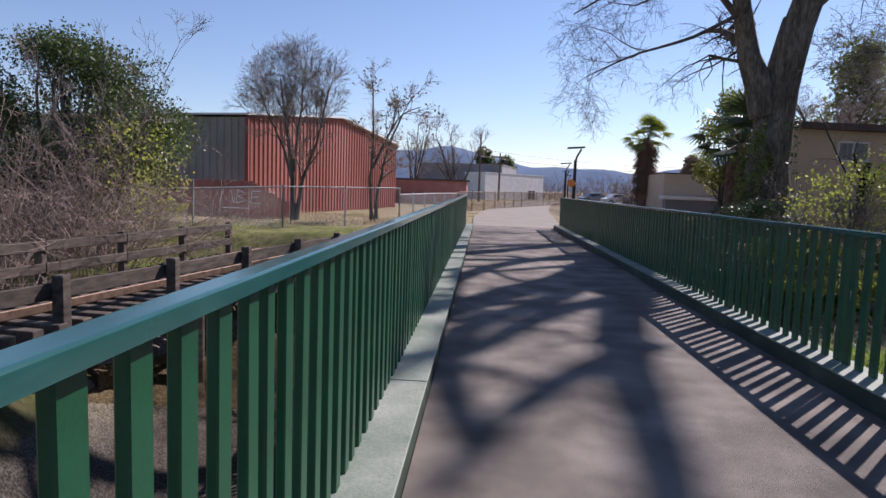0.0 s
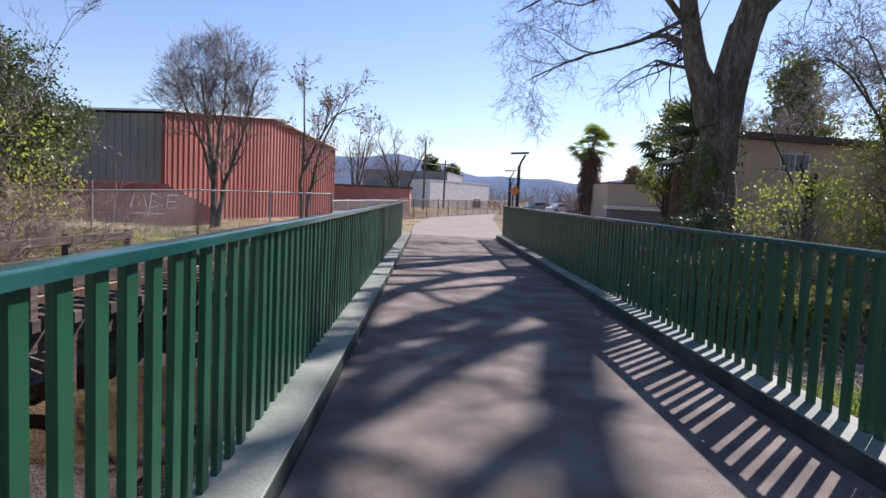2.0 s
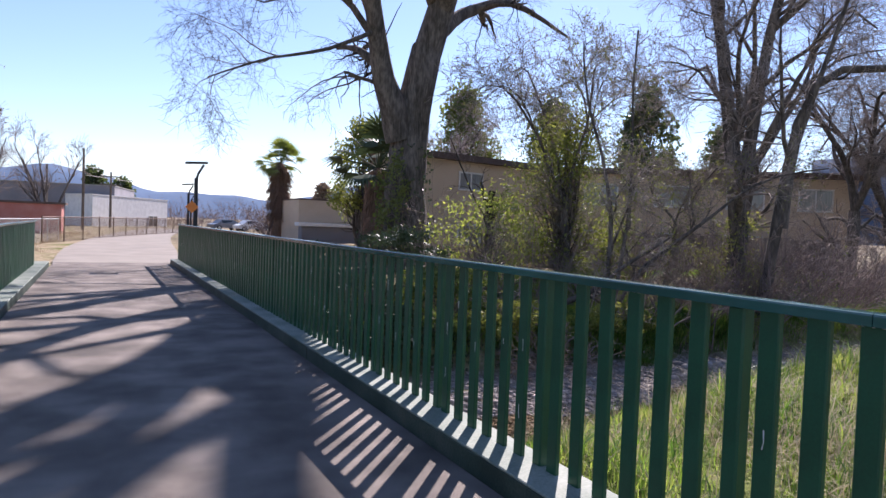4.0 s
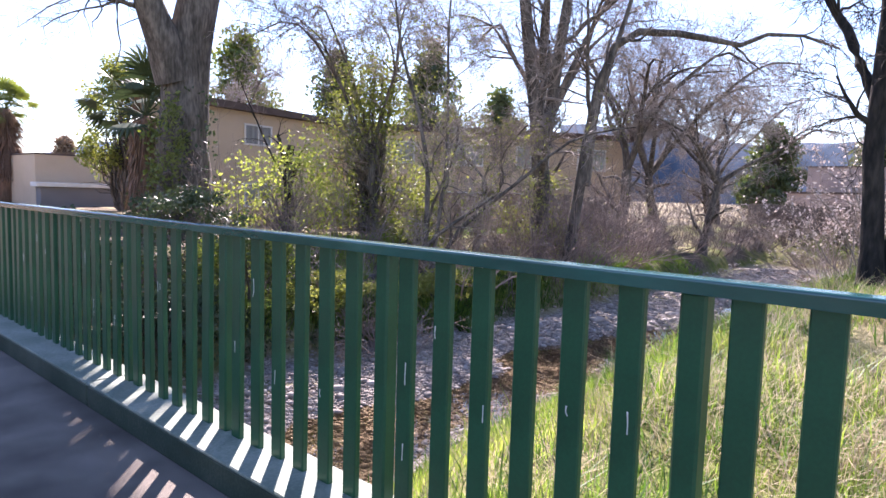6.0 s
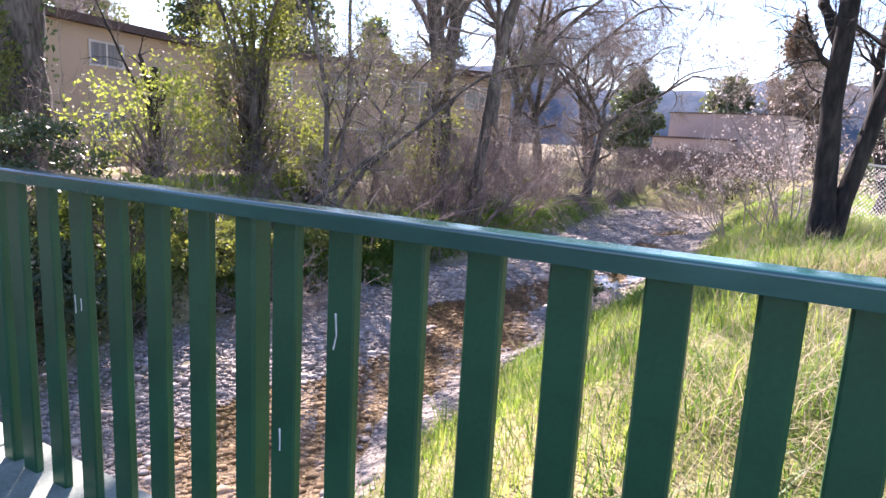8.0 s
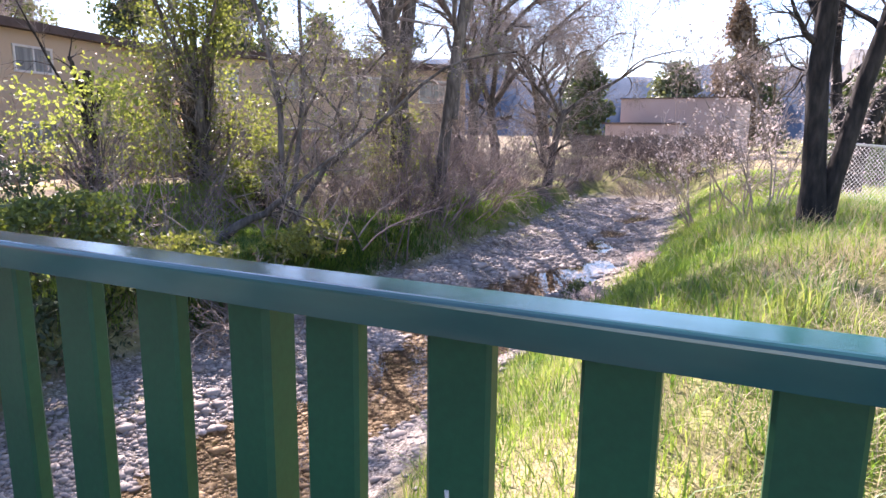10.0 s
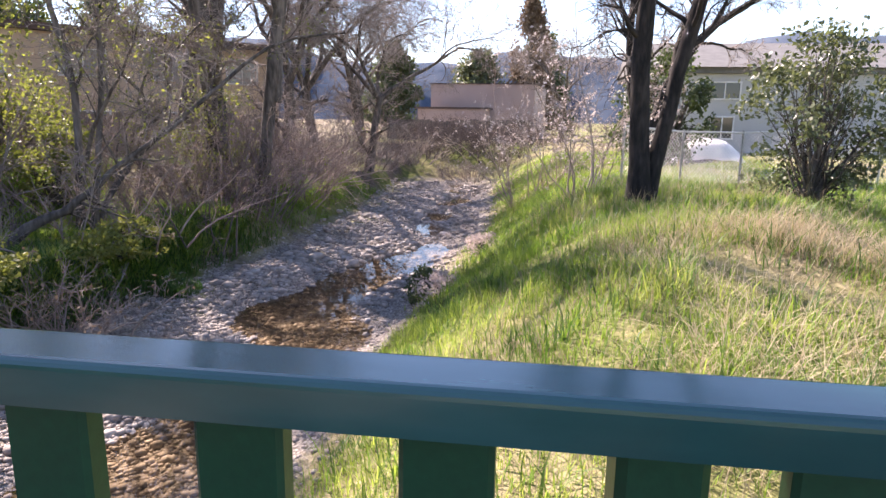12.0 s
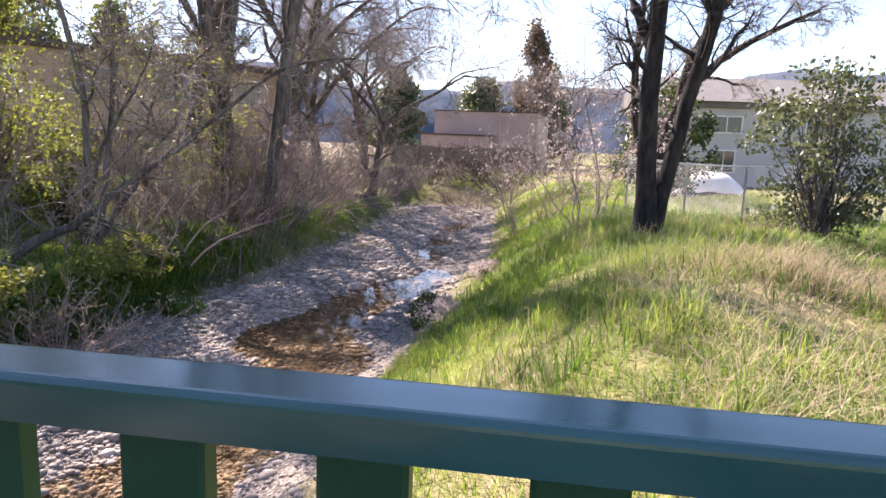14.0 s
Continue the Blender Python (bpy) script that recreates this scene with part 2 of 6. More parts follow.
def ground_material():
    """Grass, straw and earth on the flats, earth darkened for shade in the gully; gravel in the creek bed, which lies
    lower.
    """
    m = bpy.data.materials.new("ground_cover")
    m.use_nodes = True
    n, l = m.node_tree.nodes, m.node_tree.links
    p = n["Principled BSDF"]
    p.inputs["Roughness"].default_value = 0.95
    p.inputs["Specular IOR Level"].default_value = 0.1
    tc = n.new("ShaderNodeTexCoord")

    def nz(s, d=5):
        t = n.new("ShaderNodeTexNoise")
        t.inputs["Scale"].default_value, t.inputs["Detail"].default_value = s, d
        l.new(tc.outputs["Object"], t.inputs["Vector"])
        return t.outputs["Fac"]

    def ramp(fac, stops):
        r = n.new("ShaderNodeValToRGB")
        while len(r.color_ramp.elements) < len(stops):
            r.color_ramp.elements.new(0.5)
        for e, (pos, c) in zip(r.color_ramp.elements, stops):
            e.position, e.color = pos, (*c, 1)
        l.new(fac, r.inputs["Fac"])
        return r.outputs["Color"]

    def blend(fac, a, b):
        x = n.new("ShaderNodeMix")
        x.data_type = "RGBA"
        l.new(fac, x.inputs["Factor"])
        l.new(a, x.inputs["A"])
        l.new(b, x.inputs["B"])
        return x.outputs["Result"]

    grass = ramp(nz(3.0), [(0.3, (0.06, 0.075, 0.02)), (0.5, (0.13, 0.15, 0.04)), (0.7, (0.22, 0.21, 0.08))])
    straw = ramp(nz(6.0), [(0.3, (0.17, 0.13, 0.08)), (0.5, (0.30, 0.24, 0.15)), (0.7, (0.40, 0.33, 0.22))])
    gravel = ramp(nz(28.0, 8), [(0.35, (0.09, 0.075, 0.062)), (0.5, (0.23, 0.20, 0.175)), (0.65, (0.44, 0.39, 0.345))])
    earth = ramp(nz(9.0), [(0.3, (0.06, 0.046, 0.034)), (0.5, (0.12, 0.095, 0.072)), (0.7, (0.22, 0.175, 0.135))])
    # Near-black earth that paints bridge and trestle shade onto the gully floor.
    gully_shade = ramp(nz(7.0), [(0.3, (0.016, 0.013, 0.010)), (0.7, (0.045, 0.037, 0.03))])
    sep = n.new("ShaderNodeSeparateXYZ")
    l.new(tc.outputs["Object"], sep.inputs[0])

    def step(val, lo, hi):
        r = n.new("ShaderNodeMapRange")
        r.inputs["From Min"].default_value, r.inputs["From Max"].default_value = lo, hi
        l.new(val, r.inputs["Value"])
        return r.outputs[0]

    def math2(op, a, b):
        x = n.new("ShaderNodeMath")
        x.operation, x.use_clamp = op, True
        for k, v in enumerate((a, b)):
            if isinstance(v, float):
                x.inputs[k].default_value = v
            else:
                l.new(v, x.inputs[k])
        return x.outputs[0]

    patch = step(nz(0.22, 3), 0.44, 0.58)
    west = math2("MULTIPLY", step(sep.outputs["X"], -5.0, -12.0), step(sep.outputs["Y"], 19.0, 23.0))
    beyond = step(sep.outputs["Y"], 22.0, 27.0)
    dry = math2("MAXIMUM", math2("MULTIPLY", patch, 0.65), math2("MULTIPLY", math2("MAXIMUM", west, beyond), step(nz(0.5, 3), 0.30, 0.5)))
    top = blend(dry, grass, straw)
    north = math2("MULTIPLY", step(sep.outputs["Y"], 15.6, 17.0), math2("MULTIPLY", step(sep.outputs["X"], 3.0, 4.5), step(nz(0.35, 3), 0.54, 0.44)))
    top = blend(north, top, earth)
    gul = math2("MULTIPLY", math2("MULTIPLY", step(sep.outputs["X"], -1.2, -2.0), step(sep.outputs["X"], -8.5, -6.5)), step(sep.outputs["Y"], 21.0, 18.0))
    top = blend(gul, top, gully_shade)
    hgt = n.new("ShaderNodeMath")
    hgt.operation = "MULTIPLY_ADD"
    l.new(nz(1.2, 3), hgt.inputs[0])
    hgt.inputs[1].default_value = 0.5
    l.new(sep.outputs["Z"], hgt.inputs[2])
    low = step(hgt.outputs[0], -1.55, -1.75)
    notwest = math2("SUBTRACT", 1.0, math2("MULTIPLY", gul, 0.8))
    col = blend(math2("MULTIPLY", low, notwest), top, gravel)
    l.new(col, p.inputs["Base Color"])
    bp = n.new("ShaderNodeBump")
    bp.inputs["Strength"].default_value, bp.inputs["Distance"].default_value = 0.7, 0.06
    l.new(nz(22.0, 8), bp.inputs["Height"])
    l.new(bp.outputs["Normal"], p.inputs["Normal"])
    return m


GROUND = ground_material()

# ---- mesh helpers ----


class Geo:
    """Collects vertices and faces of one mesh."""

    def __init__(self):
        self.v, self.f = [], []

    def add(self, vs, fs):
        o = len(self.v)
        self.v.extend(vs)
        self.f.extend([tuple(i + o for i in f) for f in fs])
        return self

    def box(self, c, s, ch=0.0, m=None):
        x, y, z = (k / 2 for k in s)
        ch = min(ch, x * 0.9, y * 0.9, z * 0.9)
        vs = []
        if ch <= 0:
            for sx in (-1, 1):
                for sy in (-1, 1):
                    for sz in (-1, 1):
                        vs.append(Vector((sx * x, sy * y, sz * z)))
            fs = [(0, 1, 3, 2), (4, 6, 7, 5), (0, 4, 5, 1), (2, 3, 7, 6), (0, 2, 6, 4), (1, 5, 7, 3)]
        else:
            ix = {}
            for sx in (-1, 1):
                for sy in (-1, 1):
                    for sz in (-1, 1):
                        for a in range(3):
                            d = [x - ch, y - ch, z - ch]
                            d[a] += ch
                            ix[sx, sy, sz, a] = len(vs)
                            vs.append(Vector((sx * d[0], sy * d[1], sz * d[2])))
            fs = []
            for a in range(3):
                b, c2 = (a + 1) % 3, (a + 2) % 3
                for s1 in (-1, 1):
                    q = []
                    for s2, s3 in ((-1, -1), (1, -1), (1, 1), (-1, 1)):
                        k = [0, 0, 0]
                        k[a], k[b], k[c2] = s1, s2, s3
                        q.append(ix[(*k, a)])
                    fs.append(tuple(q if s1 > 0 else q[::-1]))
                for s2 in (-1, 1):
                    for s3 in (-1, 1):
                        lo, hi = [0, 0, 0], [0, 0, 0]
                        lo[a], hi[a] = -1, 1
                        lo[b] = hi[b] = s2
                        lo[c2] = hi[c2] = s3
                        q = [ix[(*lo, b)], ix[(*hi, b)], ix[(*hi, c2)], ix[(*lo, c2)]]
                        fs.append(tuple(q if s2 * s3 < 0 else q[::-1]))
            for sx in (-1, 1):
                for sy in (-1, 1):
                    for sz in (-1, 1):
                        q = [ix[sx, sy, sz, a] for a in range(3)]
                        fs.append(tuple(q if sx * sy * sz > 0 else q[::-1]))
        c = Vector(c)
        out = []
        for p in vs:
            p = m @ p if m else p
            out.append(tuple(p + c))
        return self.add(out, fs)

    def tube(self, pts, rads, sides=8, caps=True):
        pts = [Vector(p) for p in pts]
        vs, fs = [], []
        for k, p in enumerate(pts):
            d = (pts[min(k + 1, len(pts) - 1)] - pts[max(k - 1, 0)]).normalized()
            u = d.cross(Vector((0.31, 0.95, 0.05)) if abs(d.y) < 0.9 else Vector((1, 0, 0))).normalized()
            w = d.cross(u)
            r = rads[k] if isinstance(rads, (list, tuple)) else rads
            for i in range(sides):
                a = 2 * math.pi * i / sides
                vs.append(tuple(p + (u * math.cos(a) + w * math.sin(a)) * r))
        for k in range(len(pts) - 1):
            for i in range(sides):
                j = (i + 1) % sides
                fs.append((k * sides + i, k * sides + j, (k + 1) * sides + j, (k + 1) * sides + i))
        if caps:
            fs.append(tuple(range(sides))[::-1])
            fs.append(tuple((len(pts) - 1) * sides + i for i in range(sides)))
        return self.add(vs, fs)

    def prism(self, poly, h0, h1):
        """A polygon in plan, given anticlockwise, raised from h0 to h1."""
        n = len(poly)
        vs = [(x, y, h0) for x, y in poly] + [(x, y, h1) for x, y in poly]
        fs = [tuple(range(n))[::-1], tuple(range(n, 2 * n))] + [(i, (i + 1) % n, n + (i + 1) % n, n + i) for i in range(n)]
        return self.add(vs, fs)

    def mesh(self, name):
        me = bpy.data.meshes.new(name)
        me.from_pydata(self.v, [], self.f)
        me.update()
        return me


def part(name, geo, mat, parent=None, label="", smooth=False, at=None):
    me = geo if isinstance(geo, bpy.types.Mesh) else geo.mesh(name)
    if not me.materials:
        me.materials.append(mat)
    if smooth:
        me.shade_smooth()
    ob = new(name, me)
    ob.parent = parent
    if at is not None:
        ob.matrix_basis = at
    return tagged(ob, label=label)


def thing(name, label, category, at=None, group="", kind=""):
    ob = new(name)
    ob.empty_display_size = 0.2
    if at is not None:
        ob.matrix_basis = at
    return tagged(ob, label, category, group, kind)


def mesh_np(name, v, f):
    """A mesh from arrays: v (n, 3), f (m, k) with k corners a face."""
    me = bpy.data.meshes.new(name)
    k = f.shape[1]
    me.vertices.add(len(v))
    me.vertices.foreach_set("co", np.ascontiguousarray(v, dtype=np.float32).ravel())
    me.loops.add(f.size)
    me.loops.foreach_set("vertex_index", np.ascontiguousarray(f, dtype=np.int32).ravel())
    me.polygons.add(len(f))
    me.polygons.foreach_set("loop_start", np.arange(0, f.size, k, dtype=np.int32))
    me.update(calc_edges=True)
    return me


def unit(a):
    return a / np.maximum(np.linalg.norm(a, axis=-1, keepdims=True), 1e-9)


def tubes_np(pts, rads, sides):
    """Vertices and faces of many tubes: pts (n, k, 3), rads (n, k)."""
    n, k, _ = pts.shape
    d = unit(np.gradient(pts, axis=1))
    ref = np.where(np.abs(d[..., 2:3]) < 0.9, np.array([0, 0, 1.0]), np.array([1.0, 0, 0]))
    u = unit(np.cross(d, ref))
    w = np.cross(d, u)
    a = np.arange(sides) * 2 * np.pi / sides
    v = pts[:, :, None] + rads[:, :, None, None] * (u[:, :, None] * np.cos(a)[None, None, :, None] + w[:, :, None] * np.sin(a)[None, None, :, None])
    base = (np.arange(n) * k * sides)[:, None, None]
    r = (np.arange(k - 1) * sides)[None, :, None]
    i = np.arange(sides)[None, None, :]
    j = (i + 1) % sides
    f = np.stack([base + r + i, base + r + j, base + r + sides + j, base + r + sides + i], axis=-1).reshape(-1, 4)
    return v.reshape(-1, 3), f


def join_np(items):
    vs, fs, o = [], [], 0
    for v, f in items:
        vs.append(v)
        fs.append(f + o)
        o += len(v)
    return np.concatenate(vs), np.concatenate(fs)


def branch(rng, pts, rads, n, tmin, ang, length, rratio, wander, grav, k, rmin=0.004, taper=0.25):
    """n children on each path of the level above."""
    p, kk, _ = pts.shape
    idx = np.repeat(np.arange(p), n)
    t = rng.uniform(tmin, 1.0, p * n)
    s = t * (kk - 1)
    i0 = np.minimum(s.astype(int), kk - 2)
    fr = (s - i0)[:, None]
    a, b = pts[idx, i0], pts[idx, i0 + 1]
    start = a + (b - a) * fr
    r0 = rads[idx, i0] + (rads[idx, i0 + 1] - rads[idx, i0]) * fr[:, 0]
    d = unit(b - a)
    side = unit(np.cross(d, rng.normal(size=d.shape)))
    an = rng.normal(ang, ang * 0.25, p * n)[:, None]
    d = unit(d * np.cos(an) + side * np.sin(an))
    ln = length * (1.15 - 0.6 * t) * rng.uniform(0.6, 1.3, p * n)
    out = np.zeros((p * n, k, 3))
    out[:, 0] = start
    for q in range(1, k):
        d = unit(d + rng.normal(0, wander, d.shape) + np.array([0, 0, grav]))
        out[:, q] = out[:, q - 1] + d * (ln / (k - 1))[:, None]
    ra = np.maximum(r0 * rratio, rmin)
    rr = ra[:, None] * np.linspace(1, taper, k)[None, :]
    return out, np.maximum(rr, rmin * 0.6)


def spline(points, k):
    """k points along a smooth line through the given ones."""
    p = np.array(points, float)
    s = np.linspace(0, len(p) - 1, k)
    i = np.minimum(s.astype(int), len(p) - 2)
    f = (s - i)[:, None]
    a, b = p[np.maximum(i - 1, 0)], p[i]
    c, d = p[i + 1], p[np.minimum(i + 2, len(p) - 1)]
    return 0.5 * ((2 * b) + (c - a) * f + (2 * a - 5 * b + 4 * c - d) * f**2 + (3 * b - a - 3 * c + d) * f**3)


def leaves_np(rng, at, size, spread=0.0, droop=0.0):
    """A bent leaf of two quads at every place."""
    n = len(at)
    c = at + rng.normal(0, spread, at.shape) if spread else at
    d = unit(rng.normal(size=(n, 3)) + np.array([0, 0, -droop]))
    s = unit(np.cross(d, rng.normal(size=(n, 3))))
    up = np.cross(d, s)
    ln = size * rng.uniform(0.6, 1.3, n)[:, None]
    wd = ln * 0.28
    v = np.stack([c, c + d * ln * 0.5 + s * wd, c + d * ln + up * ln * 0.12, c + d * ln * 0.5 - s * wd], axis=1)
    f = np.arange(n * 4).reshape(n, 4)
    return v.reshape(-1, 3), f


# ---- the lie of the land ----


def smooth(x, a, b):
    t = np.clip((x - a) / (b - a), 0, 1)
    return t * t * (3 - 2 * t)


def creek_y(x):
    return 14.2 - 1.2 * smooth(-x, -8, 6) + 0.35 * np.sin(x * 0.21)


def height(x, y):
    """Ground level; the deck of the bridge is at 0."""
    x, y = np.asarray(x, float), np.asarray(y, float)
    c = creek_y(x)
    d = y - c
    close = 1 - smooth(x, 36, 46)
    close = close * (1 - smooth(-x, 40, 60))
    south = smooth(-d, 1.9, 6.2) ** 0.85
    north = 0.5 * smooth(d, 2.3, 3.3) + 0.5 * smooth(d, 5.4, 7.6)
    dip = np.where(d < 0, 1 - south, 1 - north) * close
    top = -0.12 - 0.25 * smooth(-np.hypot(x - 4, y - 7), -4.5, 0) + 0.36 * np.exp(-(((x - 11) / 4.5) ** 2) - ((y - 7.6) / 3.5) ** 2)
    bumps = 0.10 * np.sin(x * 1.3 + 0.7 * y) * np.sin(y * 1.1 - 0.4 * x) + 0.05 * np.sin(3.1 * x + 1) * np.sin(2.7 * y)
    lane = c - 0.75 + 0.35 * np.sin(x * 0.55 + 0.6)
    pools = 0.34 * np.exp(-(((x - 15.6) / 2.3) ** 2)) + 0.2 * np.exp(-(((x - 11.6) / 1.5) ** 2)) + 0.16 * np.exp(-(((x - 6.5) / 2.0) ** 2)) + 0.12 * np.sin(x * 0.8 + 0.5) ** 2
    wide = 0.75 + 0.5 * np.exp(-(((x - 11.6) / 1.4) ** 2)) + 0.45 * np.exp(-(((x - 6.5) / 2.0) ** 2))
    bed = 0.10 + 0.10 * smooth(d, 0.2, 1.8) + 0.045 * np.sin(x * 0.9 + 2.1 * y) + 0.03 * np.sin(2.3 * x - 1.7 * y + 1.0) - (0.10 + pools) * np.exp(-(((y - lane) / wide) ** 2))
    gully = smooth(-x, 1.6, 2.4) * (1 - smooth(-x, 5.4, 8.0)) * (1 - smooth(y, 16, 20)) * smooth(y, -14, -8)
    flat = smooth(np.abs(y - 12), 60, 90)
    under = 1 - smooth(np.abs(x - 0.15), 2.0, 3.0)
    z = top + bumps * (1 - flat) * 0.8 * (1 - dip)
    z = z * (1 - dip) + (-2.15 + bed) * dip
    z = np.minimum(z, z * (1 - gully) - 3.3 * gully)
    trail = (1 - smooth(np.abs(x - 1.5 - 0.08 * np.maximum(y - 25, 0)), 4, 7)) * smooth(y, 22, 24)
    z = z * (1 - trail) + (-0.05) * trail
    return z - 0.55 * under * (1 - smooth(y, 21, 24)) * (1 - dip)


def axis(spans):
    out = [spans[0][0]]
    for a, b, s in spans:
        n = max(1, int(round((b - a) / s)))
        out.extend(a + (b - a) * (k + 1) / n for k in range(n))
    return np.array(out)


gx = axis([(-3000, -300, 450), (-300, -60, 40), (-60, -16, 4), (-16, 2, 0.6), (2, 24, 0.3), (24, 46, 0.7), (46, 90, 6), (90, 300, 40), (300, 3000, 450)])
gy = axis([(-3000, -300, 450), (-300, -40, 40), (-40, -6, 4), (-6, 20, 0.3), (20, 34, 0.7), (34, 90, 5), (90, 300, 40), (300, 3000, 450)])
gxx, gyy = np.meshgrid(gx, gy)
gv = np.stack([gxx, gyy, height(gxx, gyy)], -1).reshape(-1, 3)
nx, ny = len(gx), len(gy)
gi = (np.arange(ny - 1)[:, None] * nx + np.arange(nx - 1)[None, :]).reshape(-1)
gf = np.stack([gi, gi + 1, gi + 1 + nx, gi + nx], -1)
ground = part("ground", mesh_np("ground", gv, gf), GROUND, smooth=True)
tagged(ground, "grassy creek banks with dry straw, earth and a gravel bed", "ground", kind="structure")


def on_ground(x, y, sink=0.05):
    return pose(x, y, float(height(x, y)) - sink)


# creek water
wx, wy = np.meshgrid(np.linspace(-14, 37, 60), np.linspace(-2.3, 2.3, 8))
wv = np.stack([wx, creek_y(wx) + wy, np.full(wx.shape, -2.17)], -1).reshape(-1, 3)
wi = (np.arange(7)[:, None] * 60 + np.arange(59)[None, :]).reshape(-1)
water = part("water", mesh_np("water", wv, np.stack([wi, wi + 1, wi + 61, wi + 60], -1)), WATER)
tagged(water, "shallow brown creek water pooled between gravel bars", "water", kind="structure")
water.visible_shadow = False

# far hills
def hills(name, az0, az1, dist, low, high, seed, mat, label):
    rng = np.random.default_rng(seed)
    n = 90
    az = np.radians(np.linspace(az0, az1, n))
    ph = rng.uniform(0, 6.28, 6)
    s = np.linspace(0, 1, n)
    hh = low + (high - low) * (0.5 + 0.2 * np.sin(3.1 * s * 3 + ph[0]) + 0.16 * np.sin(7.3 * s * 3 + ph[1]) + 0.08 * np.sin(17 * s * 3 + ph[2]) + 0.03 * np.sin(41 * s * 3 + ph[3]))
    hh = dist * np.tan(np.radians(hh)) + 1.5
    rows = []
    for fr, dd in ((-0.02, 0.85), (0.45, 0.9), (0.8, 0.96), (1.0, 1.0), (0.6, 1.1)):
        wob = 1 + 0.01 * np.sin(az * 60 + fr * 9)
        rows.append(np.stack([np.sin(az) * dist * dd * wob, np.cos(az) * dist * dd * wob, hh * fr], -1))
    v = np.concatenate(rows)
    i = (np.arange(4)[:, None] * n + np.arange(n - 1)[None, :]).reshape(-1)
    ob = part(name, mesh_np(name, v, np.stack([i, i + 1, i + 1 + n, i + n], -1)), mat, smooth=True)
    return tagged(ob, label, "hills", kind="structure")


hills("backdrop", -30, 62, 2200, 1.3, 4.5, 3, HILL, "wooded ridge on the horizon with haze put into its blue colour")
hills("backdrop", 58, 140, 700, 4.0, 7.2, 8, HILL_NEAR, "wooded hillside behind the creek with bluish haze in its colour")

# ---- the bridge ----
deck = part("pavement", Geo().box((0.145, 9.3, -0.15), (3.06, 33.4, 0.3)), ASPHALT)
tagged(deck, "worn brown-grey asphalt deck of the footbridge", "deck", kind="structure")

trail_v, trail_f = [], []
for k in range(16):
    y = 25.99 + k * 4.0
    mid = 0.3 + 0.0016 * (y - 25) ** 2 + 0.02 * (y - 25)
    half = 1.75 + 0.4 * min(1, (y - 26) / 9)
    for s in (-1, -0.5, 0, 0.5, 1):
        trail_v.append((mid + s * half, y, 0.0 if k == 0 else 0.005))
for k in range(15):
    for s in range(4):
        trail_f.append((k * 5 + s, k * 5 + s + 1, k * 5 + s + 6, k * 5 + s + 5))
tagged(part("pavement", Geo().add(trail_v, trail_f), TRAIL), "pale concrete trail leading on from the bridge", "trail", kind="structure")

for side, x0, x1, yend in (("right", 1.675, 2.02, 25.5), ("left", -1.73, -1.385, 24.2)):
    curb = thing("curb", "low weathered green steel curb along the deck edge", "curb", pose((x0 + x1) / 2, 0, 0), kind="structure")
    y = -7.2
    while y < yend - 0.1:
        ln = min(6.1, yend - y)
        part("curb_section", Geo().box((0, y + ln / 2, -0.084), (x1 - x0 - 0.012, ln - 0.012, 0.432), 0.01), CURB_FACE, curb, "green painted steel curb face darkened for its shaded side")
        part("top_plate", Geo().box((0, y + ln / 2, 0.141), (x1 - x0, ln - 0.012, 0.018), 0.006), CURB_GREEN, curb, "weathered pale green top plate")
        y += 6.1

RAIL_TOP = 1.226
bal_mesh = Geo().box((0, 0, 0), (0.030, 0.080, 1.04), 0.005).mesh("baluster")
bal_mesh.materials.append(RAIL_GREEN)
post_mesh = Geo().box((0, 0, 0), (0.066, 0.072, 1.04), 0.008).mesh("post")
post_mesh.materials.append(RAIL_GREEN)
weld = Geo()
for k in range(5):
    weld.box((0, -0.032 + k * 0.016, 0.002 * (k % 2)), (0.008, 0.013, 0.007), 0.002)
weld_mesh = weld.mesh("weld_bead")
weld_mesh.materials.append(CHIP)


def cap_section(y0, y1):
    """Flat handrail tube with rounded upper edges."""
    arc = [(0.037 - 0.009 * (1 - math.sin(a)), -0.009 * (1 - math.cos(a))) for a in (0.0, 0.4, 0.8, 1.2, 1.571)]
    prof = [(-0.037, -0.042)] + [(-x, z) for x, z in arc[::-1]] + arc + [(0.037, -0.042)]
    n = len(prof)
    vs = [(x, y0, z) for x, z in prof] + [(x, y1, z) for x, z in prof]
    fs = [(i, (i + 1) % n, n + (i + 1) % n, n + i) for i in range(n)] + [tuple(range(n)), tuple(range(n, 2 * n))[::-1]]
    return Geo().add(vs, [f[::-1] for f in fs])


